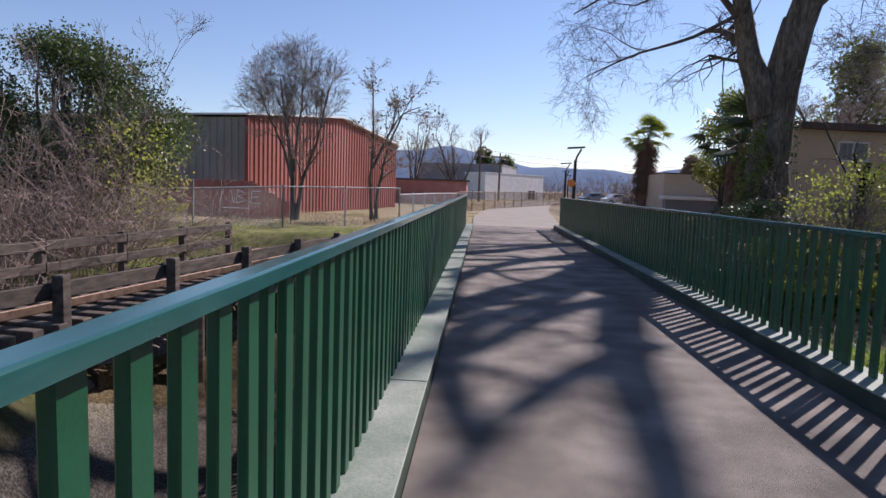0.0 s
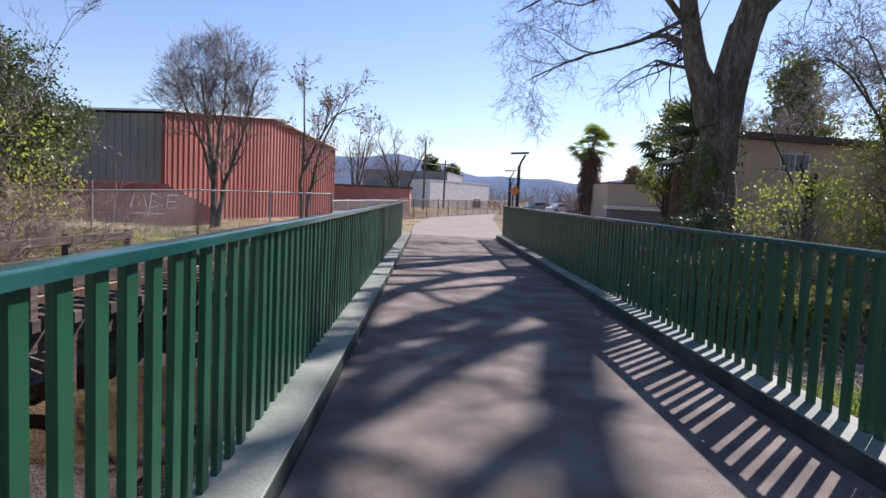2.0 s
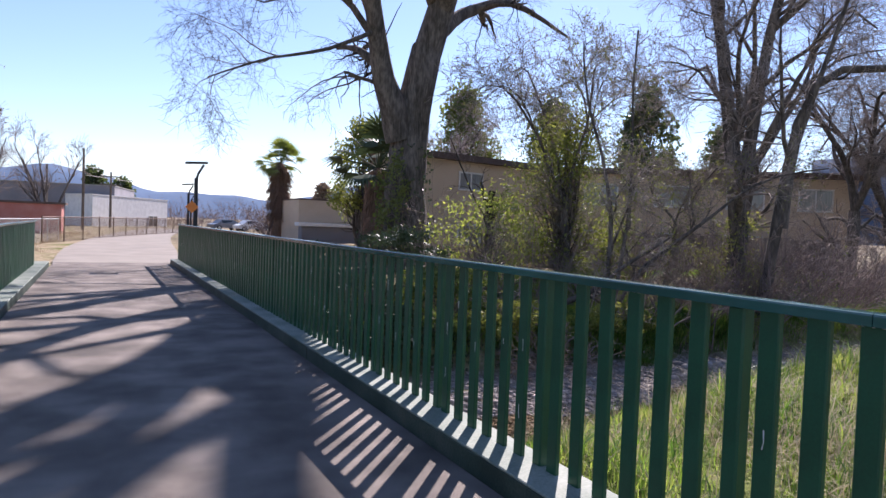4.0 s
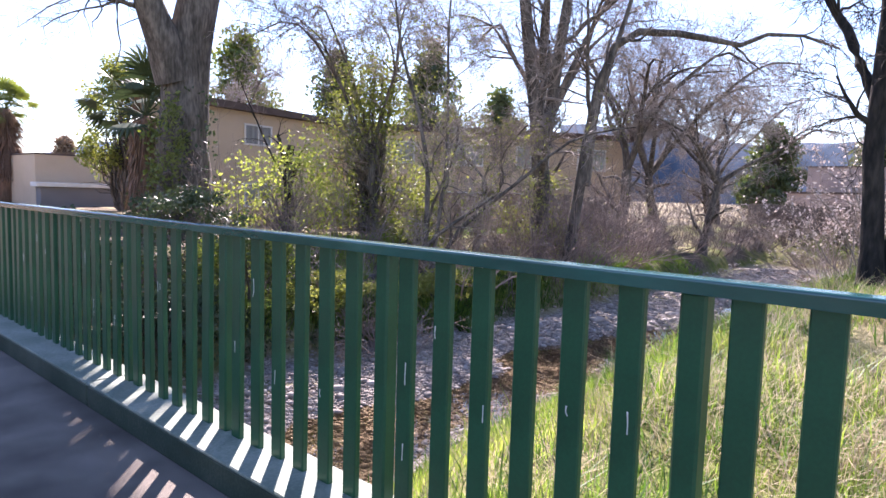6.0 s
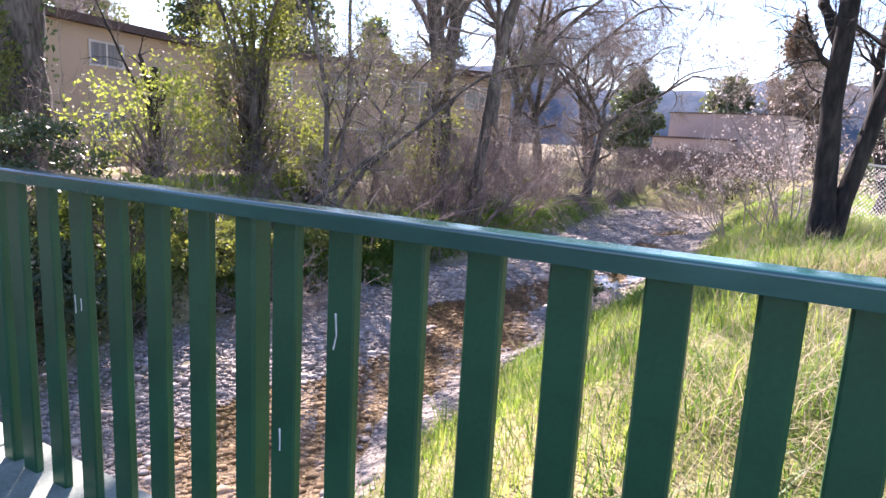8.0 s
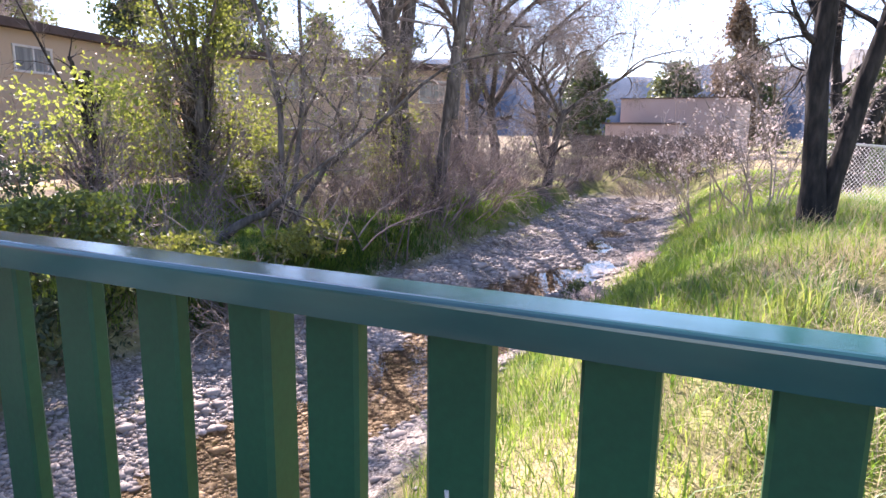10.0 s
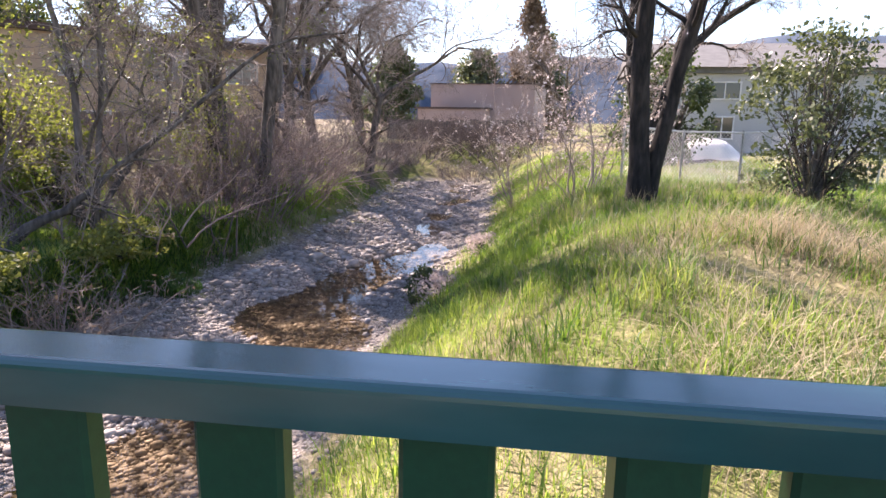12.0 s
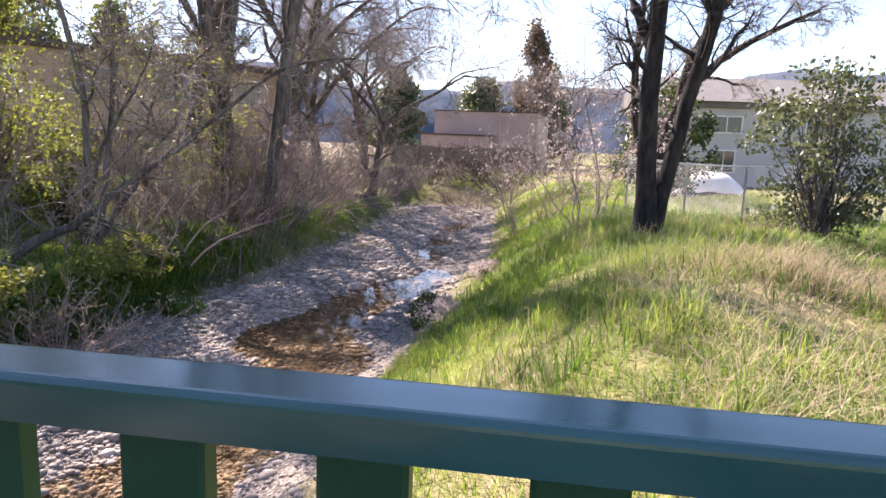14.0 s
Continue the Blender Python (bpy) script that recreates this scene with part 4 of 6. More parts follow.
def leafy(name, label, at, seed, size, leaves, leaf_size, mat, trunk_r=0.1, lumps=14, twig=TWIG_DARK, cone=False, category="tree", group="", gap=0.75, extra=None):
    """An evergreen: stems, twigs and a crown of many leaves in uneven clumps. size: half widths and height."""
    rng = np.random.default_rng(seed)
    tree = thing(name, label, category, at, group)
    sx, sy, h = size
    lumps = int(lumps * 2.6)
    t = rng.uniform(0.06, 1.0, lumps) ** 0.85
    a = rng.uniform(0, 6.28, lumps)
    if cone:
        w = (1.04 - t) ** 0.6
    else:
        w = np.sqrt(np.clip(1 - (2 * t - 0.9) ** 2 * 0.85, 0.05, 1)) * 0.85
    rad = np.sqrt(rng.uniform(0.1, 1, lumps)) * w
    cen = np.stack([np.cos(a) * rad * sx, np.sin(a) * rad * sy, t * h * 0.95], -1)
    st = np.stack([np.linspace([0, 0, 0.0], c * np.array([0.75, 0.75, 0.95]), 6) + np.concatenate([np.zeros((1, 3)), rng.normal(0, 0.04 * h / 3, (5, 3))]) for c in cen])
    sr = np.linspace(trunk_r, trunk_r * 0.15, 6)[None, :] * rng.uniform(0.5, 1.0, (lumps, 1))
    main = [tubes_np(st, sr, 6)]
    if trunk_r > 0.06:
        main.append(tubes_np(np.linspace([0, 0, -0.1], [0, 0, h * 0.8], 8)[None], np.linspace(trunk_r * 1.3, trunk_r * 0.2, 8)[None], 10))
    v, f = join_np(main)
    part("trunk", mesh_np("trunk", v, f), BARK, tree, smooth=True)
    br, bw = branch(rng, st, sr, 10, 0.35, 0.8, h * 0.16, 0.4, 0.2, 0.0, 4, rmin=0.006)
    v, f = tubes_np(br, bw, 3)
    tagged(part("twig_mass", mesh_np("twig_mass", v, f), twig, tree), kind="stuff")
    i = rng.integers(0, lumps, leaves)
    lump_r = rng.uniform(0.2, 0.4, lumps)[i][:, None] * np.array([sx, sy, h * 0.42]) * gap
    d = unit(rng.normal(size=(leaves, 3))) * (rng.uniform(0.0, 1.25, leaves) ** 0.6)[:, None]
    c = cen[i] + d * lump_r
    c[:, 2] = np.maximum(c[:, 2], 0.06 * h)
    v, f = leaves_np(rng, c, leaf_size, 0.03, 0.3)
    part("crown", mesh_np("crown", v, f), mat, tree)
    if extra:
        mat2, n2, box = extra
        lo, hi = np.array(box[0]), np.array(box[1])
        c = rng.uniform(lo, hi, (n2, 3)) + rng.normal(0, 0.12, (n2, 3))
        v, f = leaves_np(rng, c, leaf_size, 0.05, 0.3)
        part("sunlit_sprays", mesh_np("sunlit_sprays", v, f), mat2, tree, "yellow-green outer foliage")
    return tree


def thicket(name, label, at, seed, width, h, stems, mat, leaf=None, leaf_n=0, leaf_size=0.05, n1=6, n2=4, group="", droop=-0.02, r=0.018):
    """A leafless bush: many stems from the ground, each with side shoots and twigs."""
    rng = np.random.default_rng(seed)
    bush = thing(name, label, "bush", at, group)
    k = 7
    a = rng.uniform(0, 6.28, stems)
    b = rng.uniform(0.0, 1.0, stems) ** 0.7
    base = np.stack([np.cos(a) * b * width * 0.45, np.sin(a) * b * width * 0.45, np.full(stems, -0.1)], -1)
    d = unit(np.stack([np.cos(a) * b * 0.9, np.sin(a) * b * 0.9, rng.uniform(0.6, 1.3, stems)], -1))
    p = np.zeros((stems, k, 3))
    p[:, 0] = base
    ln = h * rng.uniform(0.5, 1.1, stems)
    for q in range(1, k):
        d = unit(d + rng.normal(0, 0.16, d.shape) + np.array([0, 0, droop]))
        p[:, q] = p[:, q - 1] + d * (ln / (k - 1))[:, None]
    rads = r * rng.uniform(0.6, 1.3, stems)[:, None] * np.linspace(1, 0.3, k)[None, :]
    v, f = tubes_np(p, rads, 4)
    tagged(part("stem_mass", mesh_np("stem_mass", v, f), mat, bush), kind="stuff")
    p1, r1 = branch(rng, p, rads, n1, 0.2, 0.7, h * 0.34, 0.55, 0.2, 0.0, 5, rmin=0.0065)
    p2, r2 = branch(rng, p1, r1, n2, 0.2, 0.7, h * 0.15, 0.6, 0.22, -0.02, 4, rmin=0.0055)
    v, f = join_np([tubes_np(p1, r1, 3), tubes_np(p2, r2, 3)])
    tagged(part("twig_mass", mesh_np("twig_mass", v, f), mat, bush), kind="stuff")
    if leaf_n:
        flat = p2.reshape(-1, 3)
        v, f = leaves_np(rng, flat[rng.integers(0, len(flat), leaf_n)], leaf_size, 0.03, 0.4)
        part("foliage", mesh_np("foliage", v, f), leaf, bush)
    return bush


# west side: evergreen with a bare bush in front
leafy("evergreen_tree", "broad dark evergreen tree with yellowish outer leaves", on_ground(-14.1, 19.6), 71, (4.4, 3.4, 6.2), 46000, 0.11, LEAF_DARK, 0.16, 26, extra=(LEAF_LIME, 2200, ((2.4, -2.6, 0.6), (4.0, 0.4, 3.4))))
thicket("bare_bush", "tangled leafless reddish bush beside the trestle", on_ground(-13.2, 15.0), 72, 6.0, 5.4, 150, TWIG_PINK, LEAF_DRY, 900, 0.06, n1=7, n2=5)
thicket("bare_bush", "tangled leafless reddish bush beside the trestle", on_ground(-11.3, 17.0), 73, 3.4, 3.6, 80, TWIG_PINK, LEAF_DRY, 400, 0.06)
bare_tree("bare_tree", "thin leafless sapling rising out of the evergreen", on_ground(-11.8, 17.8), 74, slim_limbs(random.Random(74), 6.6, 6, 2.2, 0.035), 0.006, [(9, 0.2, 0.6, 1.5, 0.5, 0.2), (6, 0.2, 0.6, 0.7, 0.5, 0.16), (3, 0.2, 0.6, 0.3, 0.5, 0.16)], TWIG, BARK, grav=TREE_GRAV)

# east side: evergreens behind and before the apartments
EVERGREENS = [
    ("conifer", "tall dark conical conifer behind the apartments", 32.0, 46.0, (3.6, 3.6, 12.0), 9000, 0.4, LEAF_DARK, True, 81),
    ("conifer", "tall dark conical conifer behind the apartments", 43.0, 46.5, (4.0, 4.0, 15.0), 9000, 0.45, LEAF_DARK, True, 82),
    ("conifer", "dark conifer behind the apartments", 50.0, 44.0, (3.8, 3.8, 12.0), 8000, 0.45, LEAF_DARK, True, 83),
    ("evergreen_tree", "rounded olive-leaved tree behind the apartments", 15.2, 44.5, (2.6, 2.6, 8.6), 9000, 0.22, LEAF_YELLOW, False, 84),
    ("conifer", "broad brownish conifer rising behind the apartments", 28.6, 55.0, (4.6, 4.6, 14.5), 9000, 0.4, LEAF_MID, True, 85),
    ("conifer", "dark conifer beyond the pink building", 75.0, 26.0, (4.0, 4.0, 10.0), 8000, 0.5, LEAF_DARK, True, 86),
    ("conifer", "dark conifer beyond the pink building", 80.0, 9.5, (4.5, 4.5, 12.0), 9000, 0.5, LEAF_DARK, True, 87),
    ("conifer", "tall brownish redwood behind the pink building", 76.0, 10.6, (3.0, 3.0, 15.5), 9000, 0.45, LEAF_DRY, True, 111),
    ("conifer", "blue-green conifer behind the pink building", 78.0, 16.6, (4.6, 4.6, 9.5), 8000, 0.5, LEAF_GREY, True, 112),
    ("evergreen_tree", "dark evergreen by the white house", 25.5, 5.4, (1.9, 1.9, 4.2), 7000, 0.16, LEAF_DARK, False, 88),
    ("conifer", "dark conifer far behind the shops", -1.0, 150.0, (4, 4, 11.0), 3000, 0.8, LEAF_DARK, True, 89),
    ("conifer", "dark conifer far behind the shops", 4.0, 152.0, (4, 4, 9.0), 3000, 0.8, LEAF_DARK, True, 90),
    ("conifer", "brownish conifer far beyond the trail", 38.0, 125.0, (3, 3, 9.0), 4000, 0.6, LEAF_DRY, True, 92),
]
for nm, lb, x, y, sz, n, ls, mt, cn, sd in EVERGREENS:
    leafy(nm, lb, on_ground(x, y), sd, sz, n, ls, mt, 0.15, 22 if cn else 18, cone=cn)
leafy("evergreen_tree", "cypress-like green tree on the creek bank", on_ground(15.2, 23.5), 93, (2.9, 2.9, 6.2), 12000, 0.12, LEAF_YELLOW, 0.08, 26, cone=True, gap=1.15, twig=TWIG)
leafy("leafy_bush", "bright yellow-green leafy bush on the bank", on_ground(11.4, 23.0), 94, (2.6, 1.6, 2.9), 2500, 0.12, LEAF_LIME, 0.04, 16, gap=1.15, twig=TWIG, category="bush")
leafy("leafy_bush", "yellow-green leafy bush on the bank", on_ground(14.6, 20.6), 95, (1.2, 1.2, 2.2), 3000, 0.11, LEAF_YELLOW, 0.04, 12, category="bush")
leafy("leafy_bush", "glossy green leafy shrub at the edge of the grass", on_ground(12.2, 5.5), 96, (1.35, 1.35, 2.75), 5200, 0.09, LEAF_GREY, 0.035, 20, category="bush")
leafy("leafy_bush", "loose dark ivy and shrub beside the oak trunk", on_ground(9.1, 25.7), 97, (0.8, 0.6, 4.2), 1500, 0.14, LEAF_MID, 0.02, 9, category="bush", gap=1.0)
thicket("bare_bush", "pale leafless suckers beside the oak trunk", on_ground(10.9, 25.2), 97, 1.6, 4.4, 9, TWIG, n1=5, n2=4, droop=0.05)
bare_tree("dead_tree", "short blackened dead tree with a broken limb", on_ground(12.05, 23.9), 77, [
    ([(0, 0, -0.1), (0.05, 0, 1.2), (0.0, 0, 2.2), (0.1, 0, 2.9)], 0.17, 0.12),
    ([(0.0, 0, 2.3), (-0.3, -0.1, 2.7), (-0.45, -0.1, 3.2)], 0.09, 0.04),
    ([(0, 0, 1.6), (-0.7, -0.1, 2.6), (-1.3, -0.2, 3.6), (-1.8, -0.2, 4.6)], 0.04, 0.012)], 0.005, [(3, 0.4, 0.7, 1.1, 0.5, 0.2), (3, 0.3, 0.7, 0.6, 0.5, 0.25)], TWIG_DARK, BARK_BLACK)
leafy("leafy_bush", "sparse yellowish bush in the thicket", on_ground(19.0, 19.0), 98, (1.5, 1.5, 3.4), 3200, 0.10, LEAF_YELLOW, 0.05, 14, category="bush", gap=1.1)

# bare thickets on the north bank
THICKETS = [
    (5.6, 20.2, 3.0, 1.1, 22, 1), (8.2, 19.6, 3.0, 1.2, 20, 2), (11.0, 20.4, 3.0, 1.5, 22, 4), (14.6, 20.4, 3.2, 2.4, 24, 5),
    (16.2, 18.8, 3.0, 2.4, 28, 6), (18.0, 18.6, 3.4, 2.8, 34, 7), (20.2, 18.8, 3.8, 3.0, 40, 8), (22.2, 18.4, 3.6, 3.0, 40, 9), (24.4, 19.0, 4.0, 3.2, 42, 10),
    (27.0, 19.2, 4.2, 3.2, 42, 11), (30.0, 19.4, 4.6, 3.2, 42, 12), (33.5, 18.8, 4.8, 3.2, 42, 13), (37.5, 17.8, 5.0, 2.4, 50, 14), (42.0, 16.6, 4.5, 2.2, 90, 15), (43.0, 14.0, 4.5, 2.2, 100, 16), (44.0, 11.4, 4.2, 2.0, 90, 17), (47.5, 15.5, 5.0, 2.0, 80, 23), (47.5, 12.0, 5.0, 2.0, 80, 26), (47.0, 19.0, 5.0, 2.2, 80, 29), (38.5, 13.6, 4.0, 1.3, 60, 32), (40.5, 11.4, 4.0, 1.3, 60, 39),
    (12.6, 24.4, 2.6, 1.6, 26, 18), (18.0, 22.6, 3.5, 2.6, 50, 19), (24.5, 23.0, 4.0, 3.0, 50, 20),
    (9.4, 18.8, 2.6, 2.2, 12, 21), (13.2, 17.8, 2.6, 2.4, 12, 24), (16.4, 17.6, 2.8, 3.0, 16, 27), (17.8, 17.4, 2.8, 3.2, 22, 28),
    (19.6, 17.6, 3.0, 3.4, 26, 30), (21.4, 17.8, 3.0, 3.2, 22, 31), (11.2, 18.0, 2.4, 3.2, 7, 35), (14.8, 17.0, 2.4, 3.4, 9, 37), (10.2, 21.9, 3.0, 2.6, 16, 40), (12.6, 21.6, 3.0, 3.0, 18, 41)]
for x, y, w, h, n, s in THICKETS:
    thicket("bare_bush", "tangled brown leafless brush on the creek bank", on_ground(x, y, 0.1), 200 + s, w, h, n, TWIG_DEAD if s in (15, 16, 17, 23, 26, 29, 39) else (TWIG_PINK, TWIG_MAUVE, TWIG)[s % 3], LEAF_YELLOW if s in (5, 21, 28, 7) else LEAF_DRY, 420, 0.06, group="creek bank brush", r=0.021)
thicket("budding_shrub", "slender shrub with pale buds on the grass bank", on_ground(15.5, 8.9), 230, 1.7, 3.9, 13, TWIG, BLOSSOM, 1900, 0.07, droop=0.05)
thicket("budding_shrub", "slender shrub with pale buds on the grass bank", on_ground(22.5, 10.0), 231, 2.6, 4.2, 22, TWIG_PINK, BLOSSOM, 1200, 0.07, droop=0.05)
thicket("dead_brush", "drooping dead brush at the water's edge", on_ground(9.4, 16.6), 232, 1.8, 1.6, 40, TWIG, LEAF_DRY, 500, 0.07, droop=-0.12)

for fx, fy, fw, fh, sd in ((12.0, 120.0, 13.0, 5.0, 251), (22.0, 128.0, 14.0, 5.6, 252), (31.0, 118.0, 12.0, 5.4, 253), (41.0, 112.0, 13.0, 5.0, 254), (24.0, 92.0, 7.0, 4.2, 255), (13.6, 60.0, 3.6, 3.8, 256)):
    thicket("bare_bush", "brownish leafless trees far beyond the trail", on_ground(fx, fy), sd, fw, fh, 60, TWIG_MAUVE, LEAF_DRY, 500, 0.2, group="far brush", r=0.05)

leafy("leafy_bush", "dark green ivy and weeds low on the bank", on_ground(8.6, 17.6), 99, (1.6, 1.0, 0.9), 2600, 0.09, LEAF_YELLOW, 0.02, 12, category="bush")
leafy("leafy_bush", "dark green ivy and weeds low on the bank", on_ground(12.2, 17.4), 100, (1.5, 0.9, 0.8), 2200, 0.09, LEAF_YELLOW, 0.02, 12, category="bush")
# Mounds added here; their dark leaves make up for missing tree shade.
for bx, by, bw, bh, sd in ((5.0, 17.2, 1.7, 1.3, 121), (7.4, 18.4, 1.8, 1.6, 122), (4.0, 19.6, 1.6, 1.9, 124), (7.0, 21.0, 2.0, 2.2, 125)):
    leafy("leafy_bush", "ivy and bramble mound added to darken the shade under the trees", on_ground(bx, by), sd, (bw, bw * 0.7, bh), 4200, 0.1, LEAF_MID if bx > 7.2 else IVY, 0.02, 12, category="bush", group="shaded ivy mounds")
leafy("leafy_bush", "pale-leaved low bramble at the edge of the gravel", on_ground(12.6, 11.5), 101, (1.0, 0.5, 0.45), 1400, 0.06, BLOSSOM, 0.012, 12, category="bush")
leafy("leafy_bush", "pale-leaved low bramble on the bank", on_ground(15.5, 10.9), 102, (1.3, 0.5, 0.45), 1400, 0.06, BLOSSOM, 0.012, 12, category="bush")
leafy("leafy_bush", "low dark bramble at the edge of the gravel", on_ground(13.6, 11.9), 103, (1.2, 0.45, 0.5), 2200, 0.06, LEAF_DARK, 0.012, 12, category="bush")
thicket("bare_bush", "dark leafless brush in the shaded gully", on_ground(-3.6, 6.0), 240, 2.2, 1.2, 24, TWIG_DARK)
thicket("bare_bush", "dark leafless brush in the shaded gully", on_ground(-3.4, 2.5), 241, 2.0, 1.0, 20, TWIG_DARK)

# ---- railway trestle beside the bridge ----
trestle = thing("railway_trestle", "old timber railway trestle with rusty rails and plank guards", "trestle")


def near_x(y):
    return -7.0 + 0.18 * (y - 9.6)


def far_x(y):
    return -9.3 + 0.14 * (y - 12.2)


def beam_between(p, q, w, h, ch=0.012):
    p, q = Vector(p), Vector(q)
    d = q - p
    rot = d.to_track_quat("Y", "Z").to_matrix()
    return Geo().box((p + q) / 2, (w, d.length, h), ch, rot)


TZ = -0.66
tie_y = [-2 + 0.42 * k for k in range(64)]
for y in tie_y:
    part("tie", beam_between((near_x(y) + 0.15, y, TZ - 0.1), (far_x(y + 0.3) - 0.15, y + 0.3, TZ - 0.1), 0.2, 0.2), WOOD_DARK, trestle)
for fx in (0.28, 0.76):
    part("rail", beam_between((near_x(-2) * (1 - fx) + far_x(-2) * fx, -2, TZ + 0.07), (near_x(30) * (1 - fx) + far_x(30) * fx, 30, TZ + 0.07), 0.07, 0.14), RUSTY, trestle, "rusty steel rail")
for fx in (0.1, 0.9):
    part("stringer", beam_between((near_x(-2) * (1 - fx) + far_x(-2) * fx, -2, TZ - 0.4), (near_x(25) * (1 - fx) + far_x(25) * fx, 25, TZ - 0.4), 0.3, 0.4), WOOD_DARK, trestle)
ys = [-0.2 + 2.42 * k for k in range(10)]
for k, y in enumerate(ys):
    part("post", Geo().box((near_x(y), y, TZ + 0.28), (0.17, 0.2, 0.8), 0.015), WOOD_DARK, trestle)
    if k < len(ys) - 1:
        part("guard_plank", beam_between((near_x(y) - 0.12, y, -0.22), (near_x(ys[k + 1]) - 0.12, ys[k + 1] - 0.01, -0.22), 0.06, 0.24), WOOD_DARK, trestle)
fy = [1.2 + 2.2 * k for k in range(9)]
for k, y in enumerate(fy):
    part("post", Geo().box((far_x(y), y, TZ + 0.40), (0.15, 0.15, 0.98), 0.015), WOOD_DARK, trestle)
    if k < len(fy) - 1:
        for zz in (0.10, -0.32):
            part("guard_plank", beam_between((far_x(y) + 0.1, y, zz), (far_x(fy[k + 1]) + 0.1, fy[k + 1] - 0.01, zz), 0.055, 0.19), WOOD_DARK, trestle, "grey weathered plank")
for y in (8.5, 13.0, 17.5):
    for fx in (0.1, 0.5, 0.9):
        x = near_x(y) * (1 - fx) + far_x(y) * fx
        part("pile", Geo().tube([(x, y, -2.6), (x, y, TZ - 0.6)], 0.16, 10), WOOD_DARK, trestle)

# ---- red warehouse ----


def corrugated(p, q, z0, tops, pitch, depth, out):
    """A ribbed sheet wall from p to q in plan; tops: (share along, height)."""
    g = Geo()
    p, q, out = Vector((*p, 0)), Vector((*q, 0)), Vector((*out, 0)).normalized()
    ln = (q - p).length
    n = int(ln / pitch)
    prof = []
    for k in range(n):
        for s, o in ((0.0, 0), (0.5, 0), (0.62, 1), (0.88, 1)):
            prof.append(((k + s) / n, o))
    prof.append((1.0, 0))
    xs, hs = [t for t, _ in tops], [h for _, h in tops]
    vs, fs = [], []
    for t, o in prof:
        b = p.lerp(q, t) + out * (o * depth)
        vs += [(b.x, b.y, z0), (b.x, b.y, float(np.interp(t, xs, hs)))]
    for k in range(len(prof) - 1):
        fs.append((2 * k, 2 * k + 2, 2 * k + 3, 2 * k + 1))
    return g.add(vs, fs)


WA, WB = Vector((-11.3, 27.9)), Vector((-7.3, 45.6))
wdir = (WB - WA).normalized()
wnorm = Vector((wdir.y, -wdir.x))
WC, WD = WA - wnorm * 26, WB - wnorm * 26
house = thing("warehouse", "long warehouse clad in red corrugated steel with a grey flank", "warehouse")
part("wall", corrugated(WA, WB, -0.4, [(0, 4.2), (0.5, 5.05), (1, 4.2)], 0.36, 0.05, wnorm), RED_METAL, house, "red corrugated gable wall")
part("wall", corrugated(WC, WA, -0.4, [(0, 4.15), (1, 4.15)], 0.36, 0.04, -wdir), GREY_METAL, house, "grey ribbed side wall")
inner = Geo()
a, b = WA - wnorm * 0.1 + wdir * 0.1, WB - wnorm * 0.1 - wdir * 0.1
inner.prism([(a.x, a.y), (b.x, b.y), (WD.x, WD.y), (WC.x, WC.y + 0.1)], -0.4, 4.05)
part("shell", inner, GREY_METAL, house)
mid_f, mid_b = (WA + WB) / 2 + wnorm * 0.25, (WC + WD) / 2
e0, e1, e2, e3 = WA + wnorm * 0.25 - wdir * 0.25, WB + wnorm * 0.25 + wdir * 0.25, WD + wdir * 0.25, WC - wdir * 0.25
roof = Geo().add([(e0.x, e0.y, 4.22), (mid_f.x, mid_f.y, 5.1), (e1.x, e1.y, 4.22), (e3.x, e3.y, 4.22), (mid_b.x, mid_b.y, 5.1), (e2.x, e2.y, 4.22),
                  (e0.x, e0.y, 4.3), (mid_f.x, mid_f.y, 5.18), (e1.x, e1.y, 4.3), (e3.x, e3.y, 4.3), (mid_b.x, mid_b.y, 5.18), (e2.x, e2.y, 4.3)],
                 [(6, 7, 10, 9), (7, 8, 11, 10), (0, 3, 4, 1), (1, 4, 5, 2), (0, 1, 7, 6), (1, 2, 8, 7), (0, 6, 9, 3), (2, 5, 11, 8)])
part("roof", roof, WHITE_TRIM, house, "pale metal roof edge")
part("corner_trim", Geo().box((WA.x + 0.03, WA.y - 0.03, 1.9), (0.16, 0.16, 4.5), 0.02), RED_METAL, house)

# red board fence with graffiti
fence = thing("board_fence", "faded red board fence with white graffiti", "fence")
FP, FQ = Vector((-22.0, 21.5)), Vector((-9.3, 27.6))
n = 84
for k in range(n):
    p, q = FP.lerp(FQ, k / n), FP.lerp(FQ, (k + 0.97) / n)
    top = 1.42 + 0.02 * math.sin(k * 2.3) - (0.9 * max(0, (k - 74) / 10))
    part("board", beam_between((p.x, p.y, (top - 0.35) / 2), (q.x, q.y, (top - 0.35) / 2), 0.03, top + 0.35, 0.004), RED_BOARD, fence)
fd = (FQ - FP).normalized()
fo = Vector((fd.y, -fd.x))


def on_fence(s, z):
    p = FP + fd * s + fo * 0.045
    return (p.x, p.y, z)


s0 = 11.25
for stroke in ([(0, 0.5), (0.1, 1.0), (0.22, 0.62), (0.34, 1.02), (0.42, 0.5)], [(0.55, 1.05), (0.5, 0.5)], [(0.55, 1.05), (0.8, 0.9), (0.58, 0.78), (0.85, 0.62), (0.5, 0.5)], [(0.98, 1.0), (0.95, 0.5), (1.25, 0.52)], [(0.98, 0.98), (1.25, 1.0)], [(0.97, 0.75), (1.2, 0.76)], [(0.1, 0.3), (0.9, 0.28)]):
    part("graffiti", Geo().tube([on_fence(s0 + s * 1.3, z) for s, z in stroke], 0.028, 5), GRAFFITI, fence, "white spray-paint strokes")

